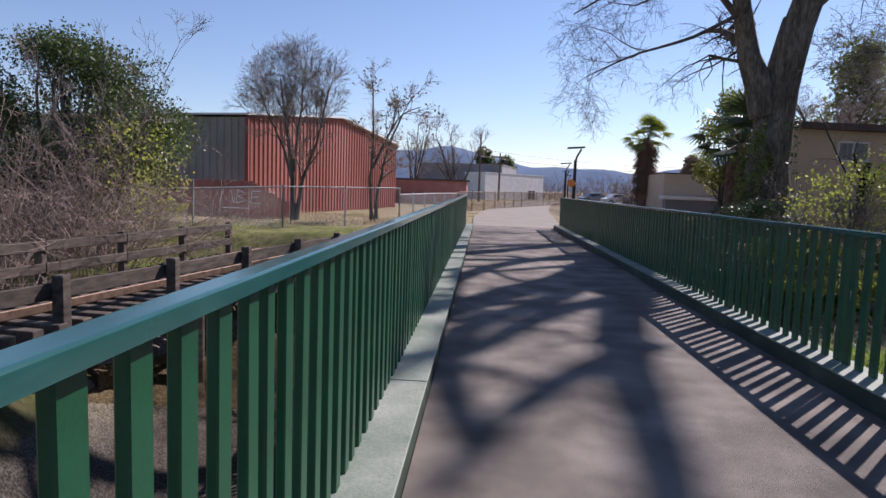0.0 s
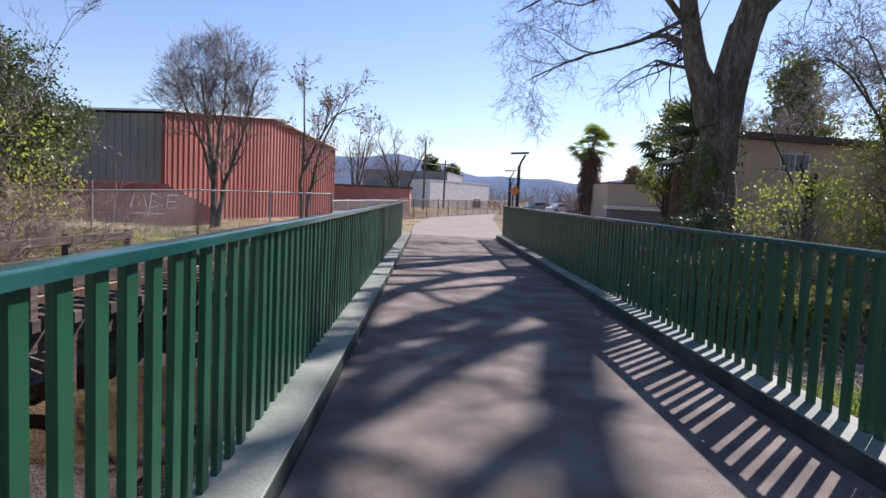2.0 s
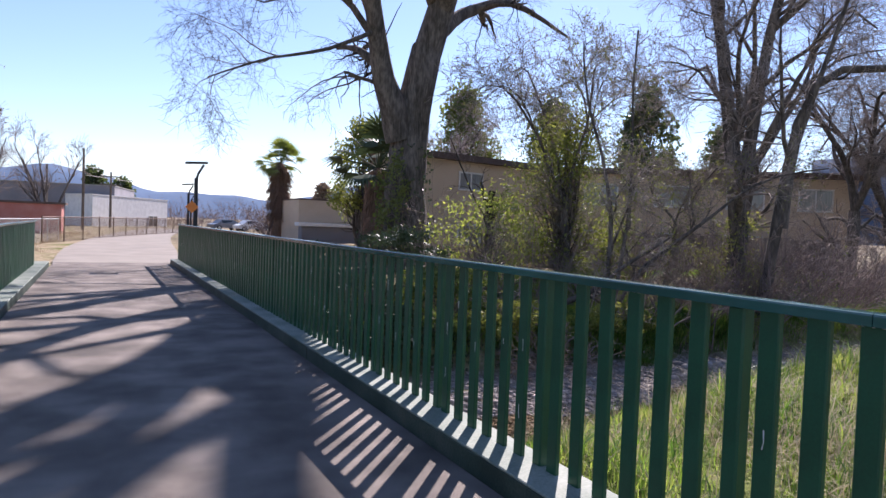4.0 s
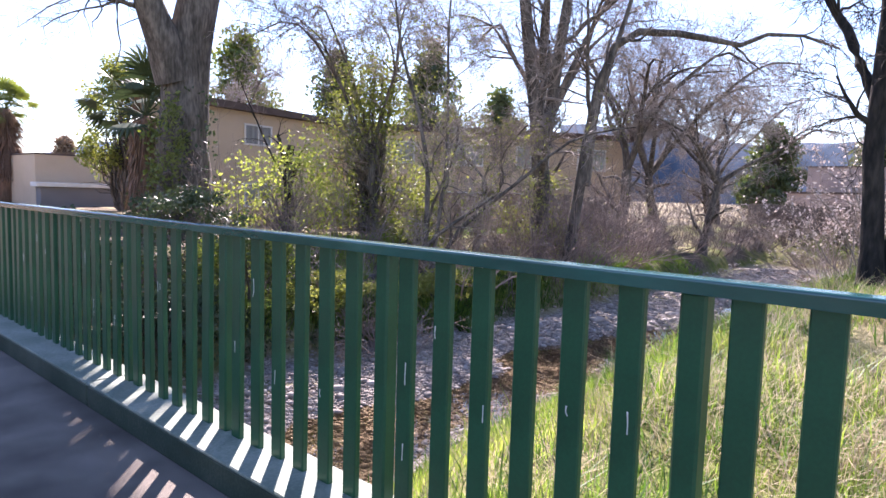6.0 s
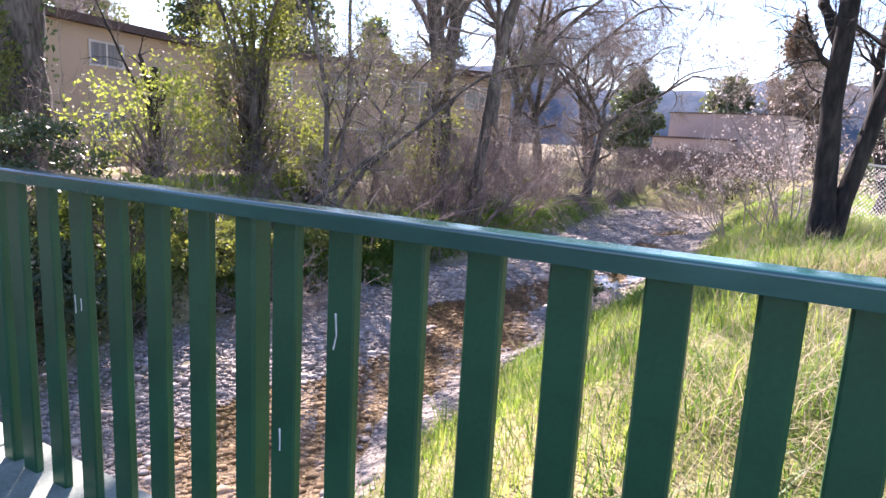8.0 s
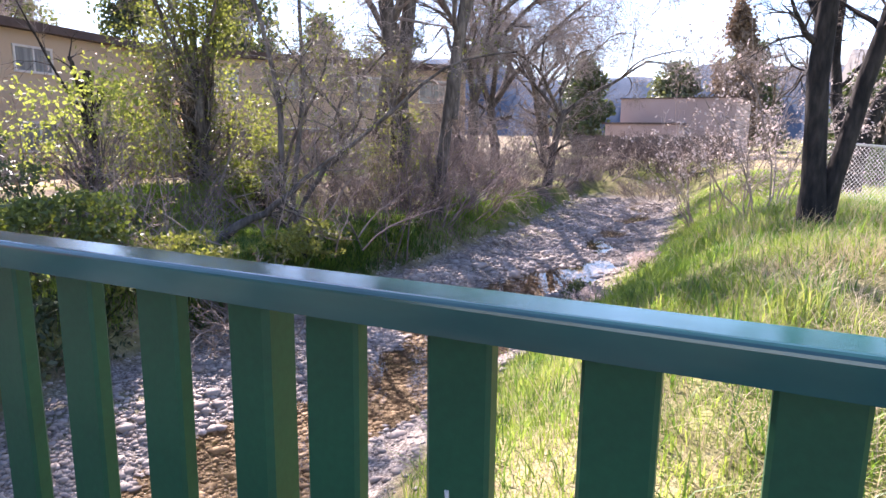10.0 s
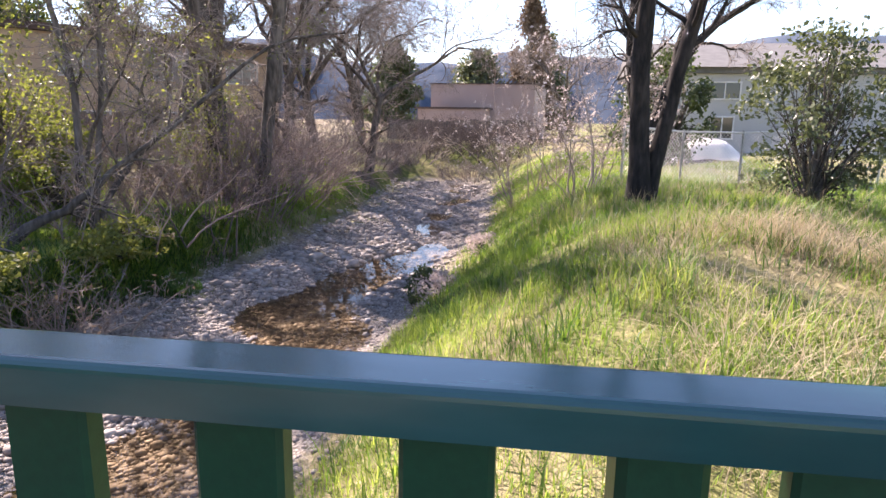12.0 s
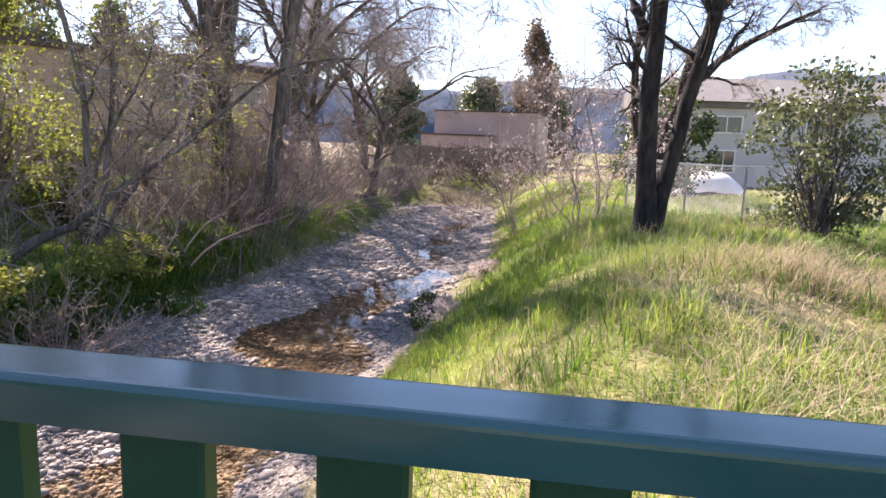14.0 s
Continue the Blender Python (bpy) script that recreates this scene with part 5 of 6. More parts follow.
# ---- chain-link fences ----


def chain_fence(pts, h, spacing, label, cell=0.11, wire=0.0035, top_rail=True, post_mat=None):
    fen = thing("chain_link_fence", label, "fence")
    for (x0, y0), (x1, y1) in zip(pts, pts[1:]):
        ln = math.hypot(x1 - x0, y1 - y0)
        n = max(1, round(ln / spacing))
        for k in range(n + 1):
            x, y = x0 + (x1 - x0) * k / n, y0 + (y1 - y0) * k / n
            z = float(height(x, y))
            part("post", Geo().tube([(x, y, z - 0.2), (x, y, z + h + 0.05)], 0.03, 8), post_mat or GALV, fen)
        za, zb = float(height(x0, y0)), float(height(x1, y1))
        if top_rail:
            part("top_rail", Geo().tube([(x0, y0, za + h), (x1, y1, zb + h)], 0.024, 6), post_mat or GALV, fen)
        m = int(ln / cell)
        rows = int(h / cell)
        a = np.array([x0, y0, za + 0.05])
        ux = np.array([x1 - x0, y1 - y0, zb - za]) / m
        uz = np.array([0, 0, (h - 0.07) / rows])
        lines = []
        for sgn in (1, -1):
            for k in range(-rows, m + 1) if sgn > 0 else range(0, m + rows + 1):
                i0, i1 = (max(0, -k), min(rows, m - k)) if sgn > 0 else (max(0, k - m), min(rows, k))
                if i1 > i0:
                    lines.append((a + ux * (k + sgn * i0) + uz * i0, a + ux * (k + sgn * i1) + uz * i1))
        v, f = tubes_np(np.array(lines), np.full((len(lines), 2), wire), 3)
        part("wire_mesh", mesh_np("wire_mesh", v, f), post_mat or GALV, fen, "woven wire mesh")
    return fen


chain_fence([(-13.0, 19.6), (-8.0, 22.6), (-4.4, 26.2)], 1.45, 2.6, "low galvanised chain-link fence across dry grass")
chain_fence([(-4.4, 26.2), (-3.6, 34.0), (-2.2, 46.0)], 1.2, 3.0, "galvanised chain-link fence along the trail verge", cell=0.16)
chain_fence([(-2.6, 40.0), (3.0, 58.0), (8.0, 72.0)], 1.3, 2.6, "rusty chain-link fence along the trail", cell=0.13, wire=0.006, post_mat=RUSTY)
chain_fence([(17.0, 7.8), (18.2, 6.2), (18.8, 4.6), (19.2, 2.6), (19.4, -2.0)], 1.35, 1.7, "galvanised chain-link fence round a yard", cell=0.10)

# ---- buildings ----


def add_window(parent, c, along, out, w, h, pane=None, pane_label="dark glazed window"):
    """A framed window set 3 cm proud of a wall at c; along and out are plan directions."""
    al, ou = Vector((*along, 0)).normalized(), Vector((*out, 0)).normalized()
    rot = Matrix((al, ou, Vector((0, 0, 1)))).transposed()
    win = part("window", Geo().box(Vector(c) + ou * 0.005, (w, 0.05, h), 0.0, rot), pane or GLASS, parent, pane_label)
    fr = Geo()
    for dx, dz, sx, sz in ((0, h / 2, w + 0.12, 0.08), (0, -h / 2, w + 0.12, 0.08), (-w / 2, 0, 0.08, h), (w / 2, 0, 0.08, h), (0, 0, 0.06, h)):
        fr.box(Vector(c) + al * dx + Vector((0, 0, dz)) + ou * 0.04, (sx, 0.07, sz), 0.01, rot)
    part("window_frame", fr, WHITE_TRIM, win)
    return win


def block(name, label, category, poly, z0, z1, wall, roof_mat, eave=0.4, roof_h=0.3, windows=(), roof_label="", pane=None, pane_label="dark glazed window"):
    """A building on a plan polygon (anticlockwise) with an overhanging flat roof. windows: edge, share along, z, width, height."""
    b = thing(name, label, category)
    part("wall", Geo().prism(poly, z0, z1), wall, b)
    cx, cy = sum(p[0] for p in poly) / len(poly), sum(p[1] for p in poly) / len(poly)
    big = []
    for x, y in poly:
        d = Vector((x - cx, y - cy))
        d = d + d.normalized() * eave * 1.4
        big.append((cx + d.x, cy + d.y))
    part("roof", Geo().prism(big, z1 + 0.004, z1 + roof_h), roof_mat, b, roof_label)
    for e, s, z, w, h in windows:
        p, q = Vector(poly[e]), Vector(poly[(e + 1) % len(poly)])
        al = (q - p).normalized()
        c = p.lerp(q, s)
        add_window(b, (c.x, c.y, z), al, (al.y, -al.x), w, h, pane, pane_label)
    return b


block("apartment_building", "two-storey tan stucco apartment building with a brown flat roof", "building", [(10.5, 31.0), (22.0, 33.0), (22.5, 43.0), (15.2, 42.0)], -0.3, 4.7, STUCCO_TAN, ROOF_BROWN, windows=[(0, 0.48, 3.75, 1.5, 0.85), (0, 0.48, 1.1, 1.5, 1.0), (0, 0.2, 1.1, 1.5, 1.0)], pane=CURTAIN, pane_label="window with pale drawn curtains")
block("apartment_building", "long two-storey tan apartment wing behind the creek trees", "building", [(22.2, 31.5), (33.5, 23.0), (39.0, 30.0), (28.0, 38.5)], -0.3, 4.6, STUCCO_TAN, ROOF_BROWN, windows=[(0, 0.1, 3.5, 1.8, 1.1), (0, 0.36, 3.5, 1.8, 1.1), (0, 0.62, 3.5, 1.8, 1.1), (0, 0.86, 3.5, 1.6, 1.1), (0, 0.1, 1.0, 1.8, 1.1), (0, 0.36, 1.0, 1.8, 1.1), (0, 0.62, 1.0, 1.8, 1.1)], pane=CURTAIN, pane_label="window with pale drawn curtains")
block("low_building", "low pinkish stucco building with a flat roof", "building", [(55.0, 10.0), (62.0, 9.0), (64.0, 19.0), (55.5, 18.6)], -0.3, 4.3, STUCCO_PINK, ROOF_BROWN, eave=0.1, roof_h=0.08)
block("lean_to", "pale annexe with a dark fascia in front of the pink building", "building", [(52.4, 13.8), (54.8, 13.6), (55.1, 19.0), (52.6, 19.2)], -0.3, 2.25, STUCCO_PINK, ROOF_BROWN, eave=0.2, roof_h=0.14)
block("white_house", "two-storey white house with a pale roof beyond the yard", "house", [(39.0, -16.0), (50.0, -16.0), (50.0, 3.6), (39.0, 3.6)], -0.3, 4.1, STUCCO_WHITE, ROOF_GREY, windows=[(3, 0.45, 3.2, 1.6, 0.9), (3, 0.2, 3.2, 1.6, 0.9), (3, 0.45, 1.2, 1.8, 1.0), (3, 0.2, 1.2, 1.2, 1.2), (3, 0.75, 3.2, 1.6, 0.9)])
part("roof_slope", Geo().add([(38.4, -16.6, 4.41), (38.4, 4.2, 4.41), (50.6, 4.2, 4.41), (50.6, -16.6, 4.41), (44.5, -16.6, 6.3), (44.5, 4.2, 6.3)], [(0, 4, 5, 1), (3, 2, 5, 4), (0, 3, 4), (1, 5, 2), (0, 1, 2, 3)]), ROOF_GREY, bpy.data.objects["white_house"], "pale shingle gable roof")
block("grey_shop", "grey and white commercial building with a flat roof", "building", [(-11.0, 98.0), (1.5, 96.0), (4.5, 112.0), (-9.0, 114.0)], -0.3, 5.0, GREY_WALL, GREY_METAL, eave=0.1, roof_h=0.1)
block("white_shop", "long white commercial building with a flat roof", "building", [(-0.9, 92.0), (8.6, 106.0), (5.0, 112.0), (-4.0, 97.0)], -0.3, 3.7, WHITE_TRIM, WHITE_TRIM, eave=0.1, roof_h=0.12, windows=[(0, 0.78, 0.6, 2.2, 1.6)])
block("low_shed", "low red shed behind the warehouse trees", "shed", [(-12.5, 58.0), (-2.6, 58.0), (-2.6, 62.0), (-12.5, 62.0)], -0.3, 2.0, RED_BOARD, ROOF_BROWN, eave=0.2, roof_h=0.15)
tanb = block("tan_shop", "tan stucco shop with a white parapet and lower flat wing", "building", [(13.0, 52.0), (22.0, 52.6), (22.0, 60.0), (13.0, 60.0)], -0.3, 3.1, STUCCO_TAN, ROOF_BROWN, eave=0.05, roof_h=0.1)
part("parapet", Geo().box((17.5, 51.4, 1.25), (9.6, 1.2, 0.28), 0.03), WHITE_TRIM, tanb, "white fascia band")
part("lower_wall", Geo().box((17.2, 51.5, 0.4), (8.4, 0.9, 1.4)), GREY_WALL, tanb)

# wooden yard fence beyond the creek and below the apartments
def plank_fence(label, p, q, h, width=0.14):
    fen = thing("wooden_fence", label, "fence")
    p, q = Vector(p), Vector(q)
    n = int((q - p).length / width)
    rr = random.Random(n)
    for k in range(n):
        a, b = p.lerp(q, k / n), p.lerp(q, (k + 0.94) / n)
        z = float(height(a.x, a.y)) - 0.1
        hh = h + rr.uniform(-0.06, 0.05)
        part("board", beam_between((a.x, a.y, z + hh / 2), (b.x, b.y, z + hh / 2), 0.025, hh, 0.003), FENCE_WOOD, fen)


plank_fence("weathered grey board fence at the creek bend", (51.5, 10.0), (49.5, 21.0), 1.6, 0.2)
plank_fence("weathered grey board fence below the apartments", (16.0, 27.6), (30.5, 22.0), 1.7, 0.16)

# ---- poles, lamps, wires ----


def trail_lamp(x, y, h):
    lamp = thing("street_lamp", "black steel trail lamp with a flat angled head", "lamp", on_ground(x, y), "trail lamps")
    part("pole", Geo().tube([(0, 0, 0), (0, 0, h * 0.86)], [0.07, 0.055], 10), BLACK_STEEL, lamp)
    part("base_plate", Geo().box((0, 0, 0.05), (0.26, 0.26, 0.06), 0.01), BLACK_STEEL, lamp)
    part("arm", Geo().tube([(0, 0, h * 0.84), (0.05, 0, h * 0.9), (0.2, 0, h * 0.985)], 0.035, 8), BLACK_STEEL, lamp)
    part("head", Geo().box((0.0, 0, h), (0.62, 0.26, 0.06), 0.015, Euler((0, radians(-4), 0)).to_matrix()), BLACK_STEEL, lamp)
    return lamp


first = trail_lamp(2.25, 24.6, 3.15)
sign = thing("warning_sign", "small orange diamond sign on the lamp pole", "sign", pose(2.13, 24.48, 1.75))
part("panel", Geo().box((0, 0, 0), (0.26, 0.012, 0.26), 0.004, Euler((0, radians(45), 0)).to_matrix()), ORANGE, sign)
for x, y in ((3.6, 38.0), (5.4, 52.0), (7.4, 66.0)):
    copy_thing(first, on_ground(x, y))


def utility_pole(x, y, h, arms, lean=0.0):
    pole = thing("utility_pole", "weathered wooden utility pole", "pole", on_ground(x, y))
    part("pole", Geo().tube([(0, 0, -0.2), (lean, 0, h)], [0.15, 0.1], 10), POLE_WOOD, pole)
    for k in range(arms):
        z = h - 0.5 - 0.9 * k
        part("crossarm", Geo().box((lean * z / h, 0, z), (2.2, 0.12, 0.14), 0.01), POLE_WOOD, pole)
        for dx in (-0.95, -0.45, 0.45, 0.95):
            part("insulator", Geo().tube([(lean + dx, 0, z + 0.07), (lean + dx, 0, z + 0.2)], [0.04, 0.03], 6), GALV, pole)
    return pole


utility_pole(-1.6, 76.0, 7.9, 0)
utility_pole(-5.0, 82.0, 6.6, 0)
utility_pole(0.9, 84.0, 6.2, 2)
utility_pole(15.5, 70.0, 7.2, 1, -0.35)
for z0, z1 in ((6.0, 5.7), (5.2, 4.9)):
    pts = [(-1.6 + 30 * t, 76 + 26 * t, z0 + (z1 - z0) * t - 1.1 * 4 * t * (1 - t) * 0.4) for t in np.linspace(0, 1, 12)]
    cable = part("overhead_cable", Geo().tube(pts, 0.02, 4), BLACK_STEEL)
    tagged(cable, "thin overhead cable strung between poles", "cable")


def palm(x, y, h, label, fronds=46, low=-0.7, girth=1.0, leaf=LEAF_MID):
    rng = np.random.default_rng(5)
    tree = thing("palm_tree", label, "tree", on_ground(x, y))
    part("trunk", Geo().tube([(0, 0, 0), (0.05, 0, h * 0.5), (0, 0, h)], [0.5 * girth, 0.42 * girth, 0.3 * girth], 12), PALM_SKIRT, tree, smooth=True)
    a = rng.uniform(0, 6.28, 900)
    zz = rng.uniform(h * 0.35, h * 0.97, 900)
    p0 = np.stack([np.cos(a) * 0.3, np.sin(a) * 0.3, zz], -1)
    rr = rng.uniform(0.6, 1.15, 900) * girth
    p1 = np.stack([np.cos(a) * rr, np.sin(a) * rr, zz - rng.uniform(0.5, 1.2, 900)], -1)
    v, f = tubes_np(np.stack([p0, p1], 1), np.tile([0.05, 0.02], (900, 1)), 3)
    part("skirt", mesh_np("skirt", v, f), PALM_SKIRT, tree, "dry hanging fronds")
    for k in range(fronds):
        az, el = rng.uniform(0, 6.28), rng.uniform(low, 1.35)
        d = np.array([math.cos(az) * math.cos(el), math.sin(az) * math.cos(el), math.sin(el)])
        stem = np.array([0, 0, h + 0.1]) + d * rng.uniform(0.8, 1.5)
        side = unit(np.cross(d, [0.1, 0.2, 1.0]))
        up = np.cross(side, d)
        g = Geo()
        g.tube([(0, 0, h), tuple(stem)], [0.03, 0.02], 4)
        for q in range(13):
            t = (q - 6) / 6 * 1.35
            ld = unit(d * math.cos(t) + side * math.sin(t) - np.array([0, 0, 0.15]))
            tip = stem + ld * 1.05 - np.array([0, 0, 0.22])
            m = stem + ld * 0.5
            w = up * 0.0 + np.cross(ld, up) * 0.06
            g.add([tuple(stem), tuple(m + w), tuple(tip), tuple(m - w)], [(0, 1, 2, 3)])
        part("frond", g, leaf, tree)


palm(12.9, 57.5, 6.3, "tall fan palm with a shaggy brown skirt", 34)
palm(9.8, 29.0, 3.9, "small dark fan palm behind the oak trunk", 26, -0.5, 0.5, IVY)


def car(x, y, rz, paint, label):
    c = thing("car", label, "car", on_ground(x, y, 0.0) @ pose(0, 0, 0, 0, 0, rz))
    prof = [(-2.1, 0.35), (-2.15, 0.75), (-1.5, 0.92), (-0.9, 1.42), (0.7, 1.45), (1.5, 0.95), (2.1, 0.85), (2.15, 0.35)]
    vs = [(px, s * (0.85 if pz < 1.2 else 0.68), pz) for s in (-1, 1) for px, pz in prof]
    n = len(prof)
    fs = [tuple(range(n))[::-1], tuple(range(n, 2 * n))] + [(i, (i + 1) % n, n + (i + 1) % n, n + i) for i in range(n)]
    part("body", Geo().add(vs, fs), paint, c)
    for s in (-1, 1):
        part("side_window", Geo().box((-0.1, s * 0.765, 1.14), (1.7, 0.03, 0.38), 0.01, Euler((radians(s * 18), 0, 0)).to_matrix()), GLASS, c)
    for px in (-1.35, 1.35):
        for s in (-1, 1):
            w = part("wheel", Geo().tube([(px, s * 0.72, 0.33), (px, s * 0.9, 0.33)], 0.33, 14), TYRE, c)
            part("rim", Geo().tube([(px, s * 0.89, 0.33), (px, s * 0.915, 0.33)], 0.19, 10), GALV, w)


car(14.5, 92, 20, CAR_GREY, "parked grey car in the distance")
car(19.0, 96, 10, CAR_GREY, "parked dark car in the distance")
car(17.0, 88, 15, CAR_WHITE, "parked white car in the distance")

# covered vehicle in the yard
tarped = thing("covered_vehicle", "white tarpaulin draped over a vehicle in the yard", "covered vehicle", on_ground(27.5, 3.3))
tv, tf = [], []
for i in range(13):
    for j in range(9):
        u, w = i / 6 - 1, j / 4 - 1
        z = 1.05 * (1 - abs(u) ** 3.2 * 0.75) * (1 - abs(w) ** 3 * 0.7) + 0.03 * math.sin(9 * u + 5 * w)
        tv.append((w * 0.8, u * 1.35, max(0.02, z)))
for i in range(12):
    for j in range(8):
        tf.append((i * 9 + j, i * 9 + j + 1, i * 9 + j + 10, i * 9 + j + 9))
part("tarpaulin", Geo().add(tv, tf), TARP, tarped, smooth=True)
part("chassis", Geo().box((0, 0, 0.35), (1.1, 2.0, 0.4), 0.05), TYRE, tarped)

# ---- ground cover ----


def blades(name, n, xr, yr, hgt, wid, mat, seed, label, keep=None, lean=0.35, clump=0.0, curl=0.35):
    rng = np.random.default_rng(seed)
    x, y = rng.uniform(*xr, n), rng.uniform(*yr, n)
    if clump:
        m = n // 12
        cx, cy = rng.uniform(*xr, m), rng.uniform(*yr, m)
        i = rng.integers(0, m, n)
        x, y = cx[i] + rng.normal(0, clump, n), cy[i] + rng.normal(0, clump, n)
    if keep is not None:
        k = keep(x, y, rng)
        x, y = x[k], y[k]
    n = len(x)
    z = height(x, y)
    h = hgt * rng.uniform(0.4, 1.25, n) * (0.75 + 0.45 * np.sin(x * 1.7 + 1.1 * np.sin(y * 1.3)) ** 2)
    a = rng.uniform(0, 6.28, n)
    ln = np.abs(rng.normal(0, lean, n)) + 0.05
    d = np.stack([np.cos(a) * ln, np.sin(a) * ln, np.ones(n)], -1)
    s = np.stack([-np.sin(a), np.cos(a), np.zeros(n)], -1) * (wid * rng.uniform(0.6, 1.3, n))[:, None]
    b = np.stack([x, y, z - 0.02], -1)
    m1 = b + d * (h * 0.55)[:, None]
    tip = b + d * h[:, None] + np.stack([np.cos(a), np.sin(a), -0.5 * np.ones(n)], -1) * (h * curl * rng.uniform(0.3, 1.2, n))[:, None]
    v = np.stack([b - s, b + s, m1 + s * 0.7, m1 - s * 0.7, tip], 1).reshape(-1, 3)
    o = (np.arange(n) * 5)[:, None]
    tri = np.concatenate([o + np.array([0, 1, 2]), o + np.array([0, 2, 3]), o + np.array([3, 2, 4])])
    ob = part(name, mesh_np(name, v, tri), mat)
    return tagged(ob, label, "grass", kind="stuff")


def south_bank(x, y, rng):
    return (height(x, y) > -1.75 + rng.normal(0, 0.08, len(x))) & (y < creek_y(x) - 1.2) & (np.abs(x - 0.15) > 2.1) & ~((np.sin(x * 0.8 + 2) * np.sin(y * 0.9 + 1) > 0.75) & (rng.random(len(x)) < 0.7))


def north_patch(x, y, rng):
    p = np.sin(x * 0.55 + 0.8) * np.sin(y * 0.8 + x * 0.2)
    return (height(x, y) > -1.8) & (y > creek_y(x) + 1.6) & (p > -0.25) & ((x > 8.5) | (p > 0.35))


blades("grass", 110000, (2.2, 13.0), (-1.5, 12.6), 0.17, 0.0045, GRASS, 301, "lush green grass on the near bank", south_bank, clump=0.16)
blades("grass", 70000, (10, 34), (1.0, 12.8), 0.2, 0.008, GRASS, 302, "green grass on the sunny bank", south_bank, clump=0.25)
blades("dry_grass", 13000, (2.4, 14), (0.0, 10.6), 0.34, 0.003, STRAW, 303, "dry straw stalks among the grass", lambda x, y, r: south_bank(x, y, r) & (np.sin(x * 0.6 + 4.1) * np.sin(y * 0.7) > -0.2), lean=0.9, clump=0.2)
blades("dry_grass", 12000, (10, 32), (1.0, 10.0), 0.36, 0.005, STRAW, 304, "dry straw stalks among the grass", lambda x, y, r: south_bank(x, y, r) & (np.sin(x * 0.5 + 1) * np.sin(y * 0.9) > 0.1), lean=0.7, clump=0.3)
blades("grass", 60000, (7, 24), (15.8, 20.5), 0.24, 0.009, GRASS, 310, "bright green grass on the far creek slope", lambda x, y, r: (height(x, y) > -1.55) & (np.sin(x * 0.9 + 0.6) + np.sin(y * 1.4 + x * 0.4) > -0.5), clump=0.22)
blades("grass", 75000, (3, 30), (15.8, 23.0), 0.22, 0.009, GRASS, 305, "green grass under the creekside brush", north_patch, clump=0.2)
blades("grass", 14000, (-22, -4), (8, 27), 0.22, 0.012, GRASS, 306, "green weeds beside the trestle", lambda x, y, r: (x < far_x(y) - 0.4) & (y < 22.5) & (height(x, y) > -1.6), clump=0.3)
blades("dry_grass", 12000, (-18, -2.4), (20, 34), 0.22, 0.009, STRAW, 307, "dry straw-coloured grass before the warehouse", lambda x, y, r: np.sin(x * 0.7) * np.sin(y * 0.5) > -0.3, lean=0.6, clump=0.3)
blades("dry_grass", 7000, (-3.4, 2.5), (28, 60), 0.25, 0.012, STRAW, 308, "dry verge grass along the trail", lambda x, y, r: x < 0.3 + 0.0016 * (y - 25) ** 2 + 0.02 * (y - 25) - 3.4, clump=0.3)

blades("dry_grass", 14000, (2.6, 10), (4.6, 9.2), 0.32, 0.0032, STRAW, 311, "flattened dry straw on the near bank", lambda x, y, r: south_bank(x, y, r) & (np.hypot((x - 6.3) / 1.6, (y - 7.0)) + 0.5 * np.sin(x * 2.1) < 2.0), lean=1.1, clump=0.25, curl=0.6)
blades("dry_grass", 9000, (4.8, 9.5), (3.0, 7.6), 0.42, 0.0038, STRAW, 313, "pale standing straw on the grassy bank", lambda x, y, r: south_bank(x, y, r) & (np.sin(x * 1.1 + 0.4) * np.sin(y * 1.3 + 1.0) > -0.15), lean=0.8, clump=0.16, curl=0.5)
blades("tall_grass", 16000, (2.4, 20), (0.0, 12.4), 0.30, 0.007, GRASS_DEEP, 309, "taller green tufts of grass on the bank", south_bank, clump=0.1, lean=0.45)
blades("tall_grass", 12000, (5.0, 22), (7.0, 12.4), 0.34, 0.006, GRASS, 314, "bright sunlit tufts of long grass", lambda x, y, r: south_bank(x, y, r) & (np.sin(x * 1.4) * np.sin(y * 1.6 + x * 0.3) > 0.0), clump=0.09, lean=0.5)
blades("grass", 24000, (9.0, 17.0), (16.0, 19.4), 0.26, 0.011, GRASS, 316, "bright green grass on the open far slope", lambda x, y, r: (height(x, y) > -1.7) & (np.sin(x * 0.9 + 2.2) + np.sin(y * 1.1 + 0.5) > -0.2), clump=0.2, lean=0.5)
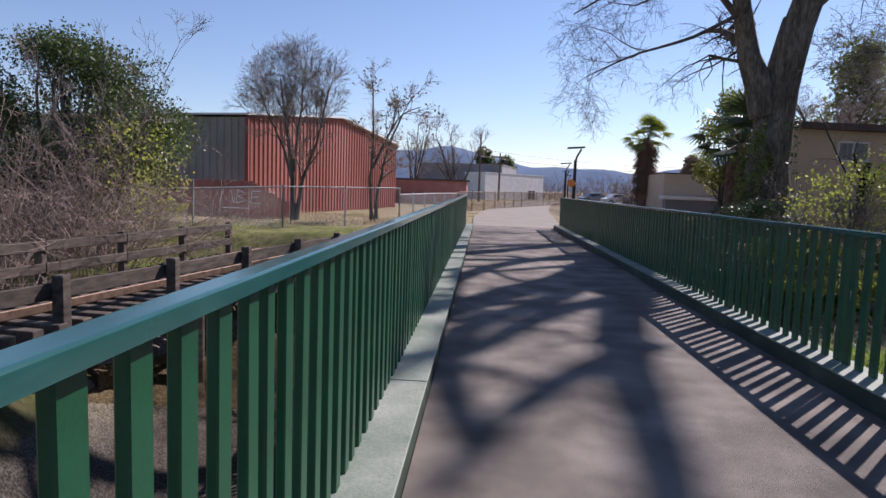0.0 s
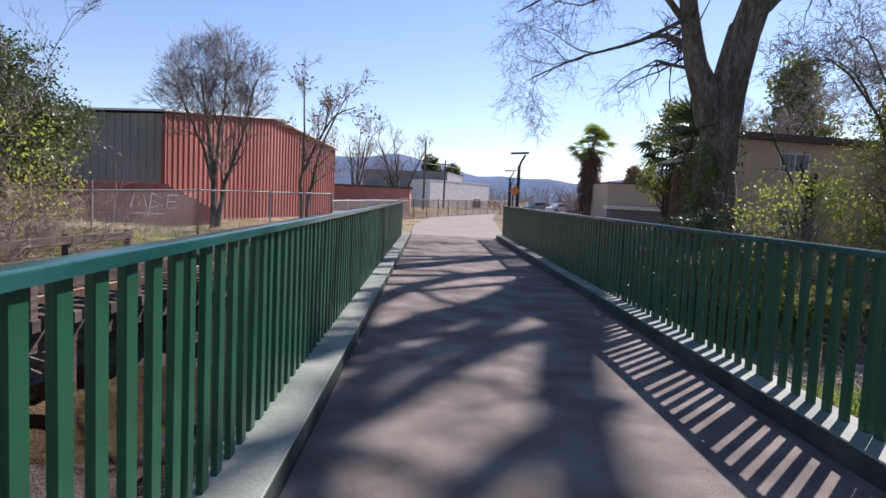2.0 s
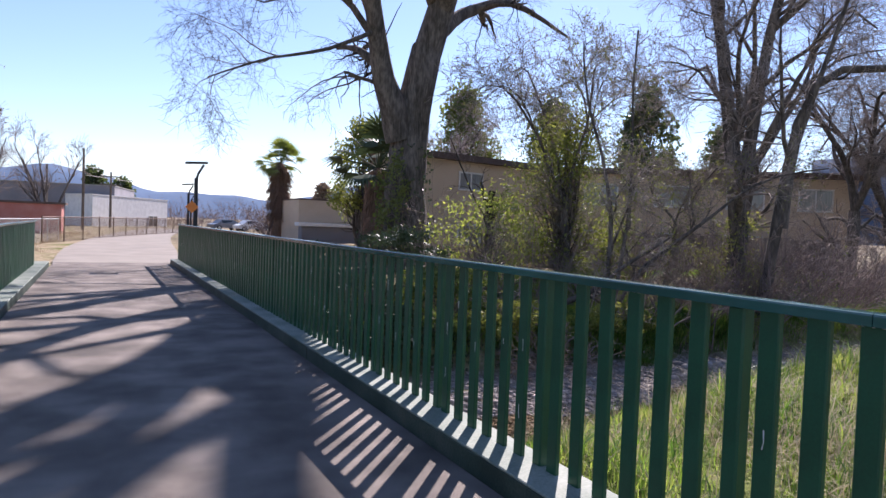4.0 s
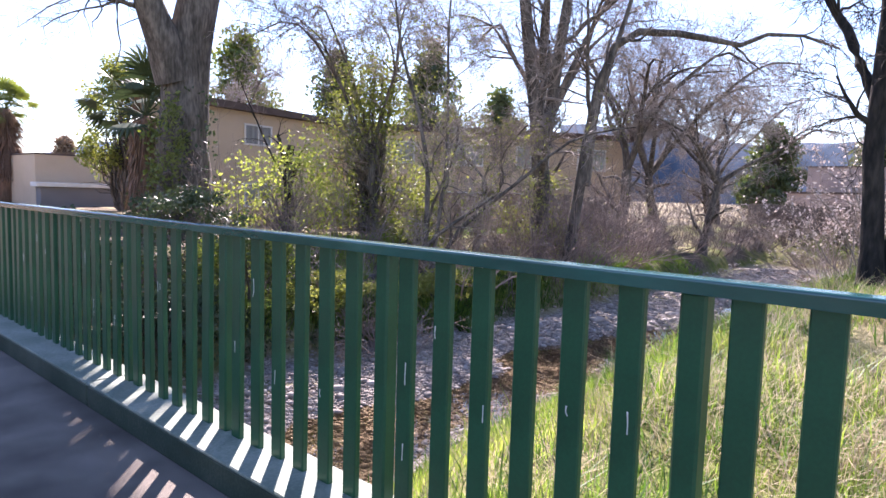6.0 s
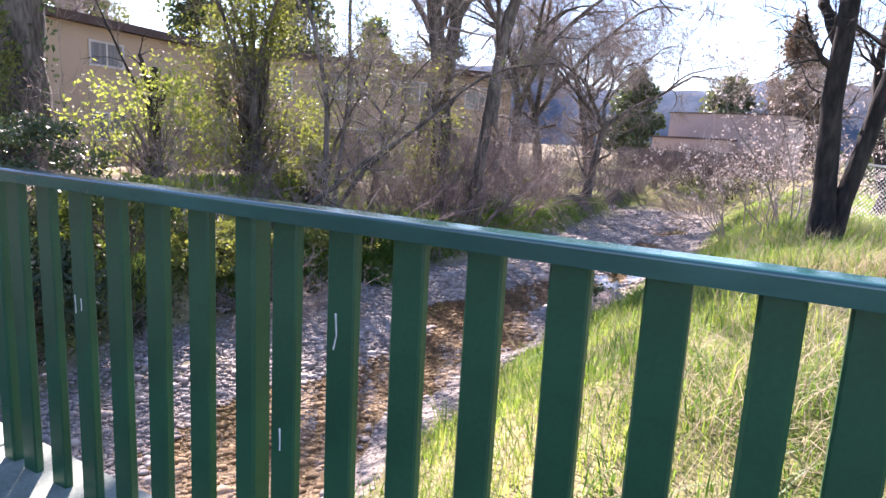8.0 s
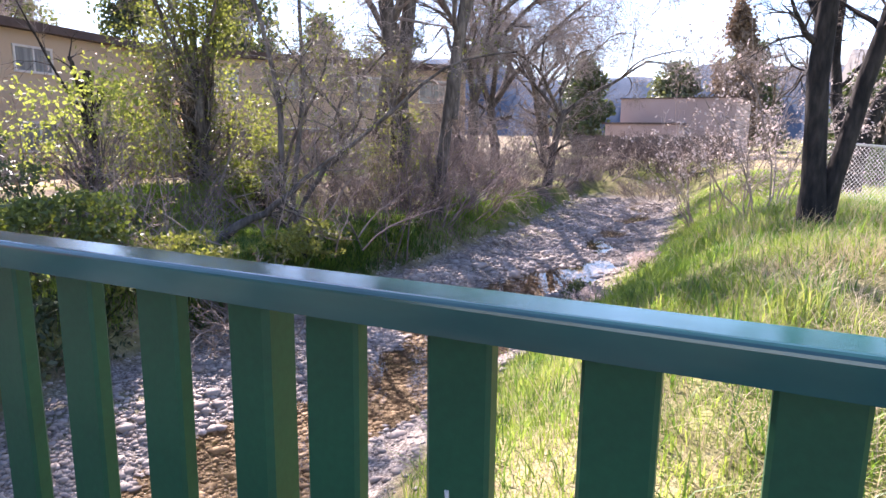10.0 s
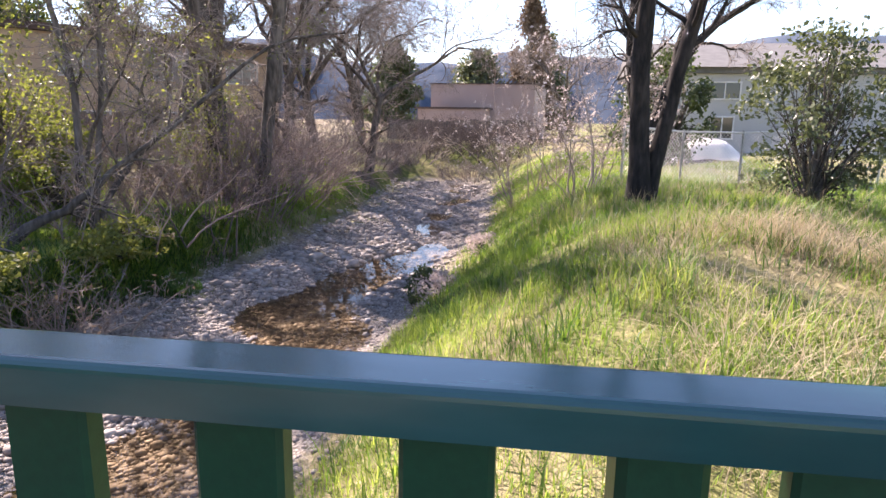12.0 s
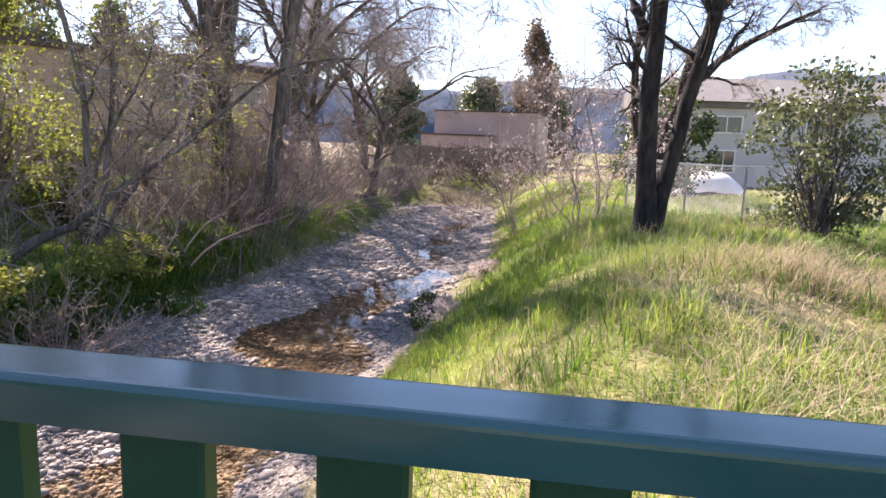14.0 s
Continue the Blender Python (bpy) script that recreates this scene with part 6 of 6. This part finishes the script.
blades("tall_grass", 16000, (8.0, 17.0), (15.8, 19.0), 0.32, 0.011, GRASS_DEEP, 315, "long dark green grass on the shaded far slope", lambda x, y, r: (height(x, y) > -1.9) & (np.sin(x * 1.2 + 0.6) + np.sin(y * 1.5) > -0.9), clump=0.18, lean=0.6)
# Ivy carpet added to darken the slope where it lies in shade.
blades("ivy", 20000, (2.6, 11.0), (15.6, 21.5), 0.16, 0.022, IVY, 312, "ivy carpet whose dark colour deepens the shade on the creek slope", lambda x, y, r: (height(x, y) > -1.85) & (np.sin(x * 0.7 + 1.2) * np.sin(y * 0.9) < 0.55), lean=1.2, clump=0.2)
blades("fallen_leaves", 9000, (3, 34), (16.2, 23.0), 0.05, 0.02, LEAF_DRY, 310, "brown fallen leaves on the shaded bank", lambda x, y, r: height(x, y) > -1.9, lean=2.0)


def stones(n, xr, size, seed, name, label):
    rng = np.random.default_rng(seed)
    bm = bmesh.new()
    bmesh.ops.create_icosphere(bm, subdivisions=1, radius=1)
    sv = np.array([v.co[:] for v in bm.verts])
    sf = np.array([[v.index for v in f.verts] for f in bm.faces])
    bm.free()
    x = rng.uniform(*xr, n)
    y = creek_y(x) + rng.normal(0.3, 1.35, n)
    k = (height(x, y) < -1.72)
    x, y = x[k], y[k]
    n = len(x)
    s = size * rng.lognormal(0, 0.45, n)
    sc = np.stack([s * rng.uniform(0.8, 1.3, n), s * rng.uniform(0.7, 1.1, n), s * rng.uniform(0.35, 0.6, n)], -1)
    a = rng.uniform(0, 6.28, n)
    v = sv[None] * (1 + rng.normal(0, 0.13, (n, len(sv), 1))) * sc[:, None]
    c, si = np.cos(a)[:, None], np.sin(a)[:, None]
    v = np.stack([v[..., 0] * c - v[..., 1] * si, v[..., 0] * si + v[..., 1] * c, v[..., 2]], -1)
    v = v + np.stack([x, y, height(x, y) + sc[:, 2] * 0.35], -1)[:, None]
    f = (sf[None] + (np.arange(n) * len(sv))[:, None, None]).reshape(-1, 3)
    ob = part(name, mesh_np(name, v.reshape(-1, 3), f), STONE)
    return tagged(ob, label, "stones", kind="stuff")


stones(26000, (2.2, 15), 0.027, 401, "gravel", "pale and grey river stones on the creek bed")
stones(13000, (13, 36), 0.045, 402, "gravel", "pale and grey river stones further down the creek")
stones(380, (2.2, 30), 0.055, 403, "cobbles", "larger rounded cobbles scattered over the creek bed")
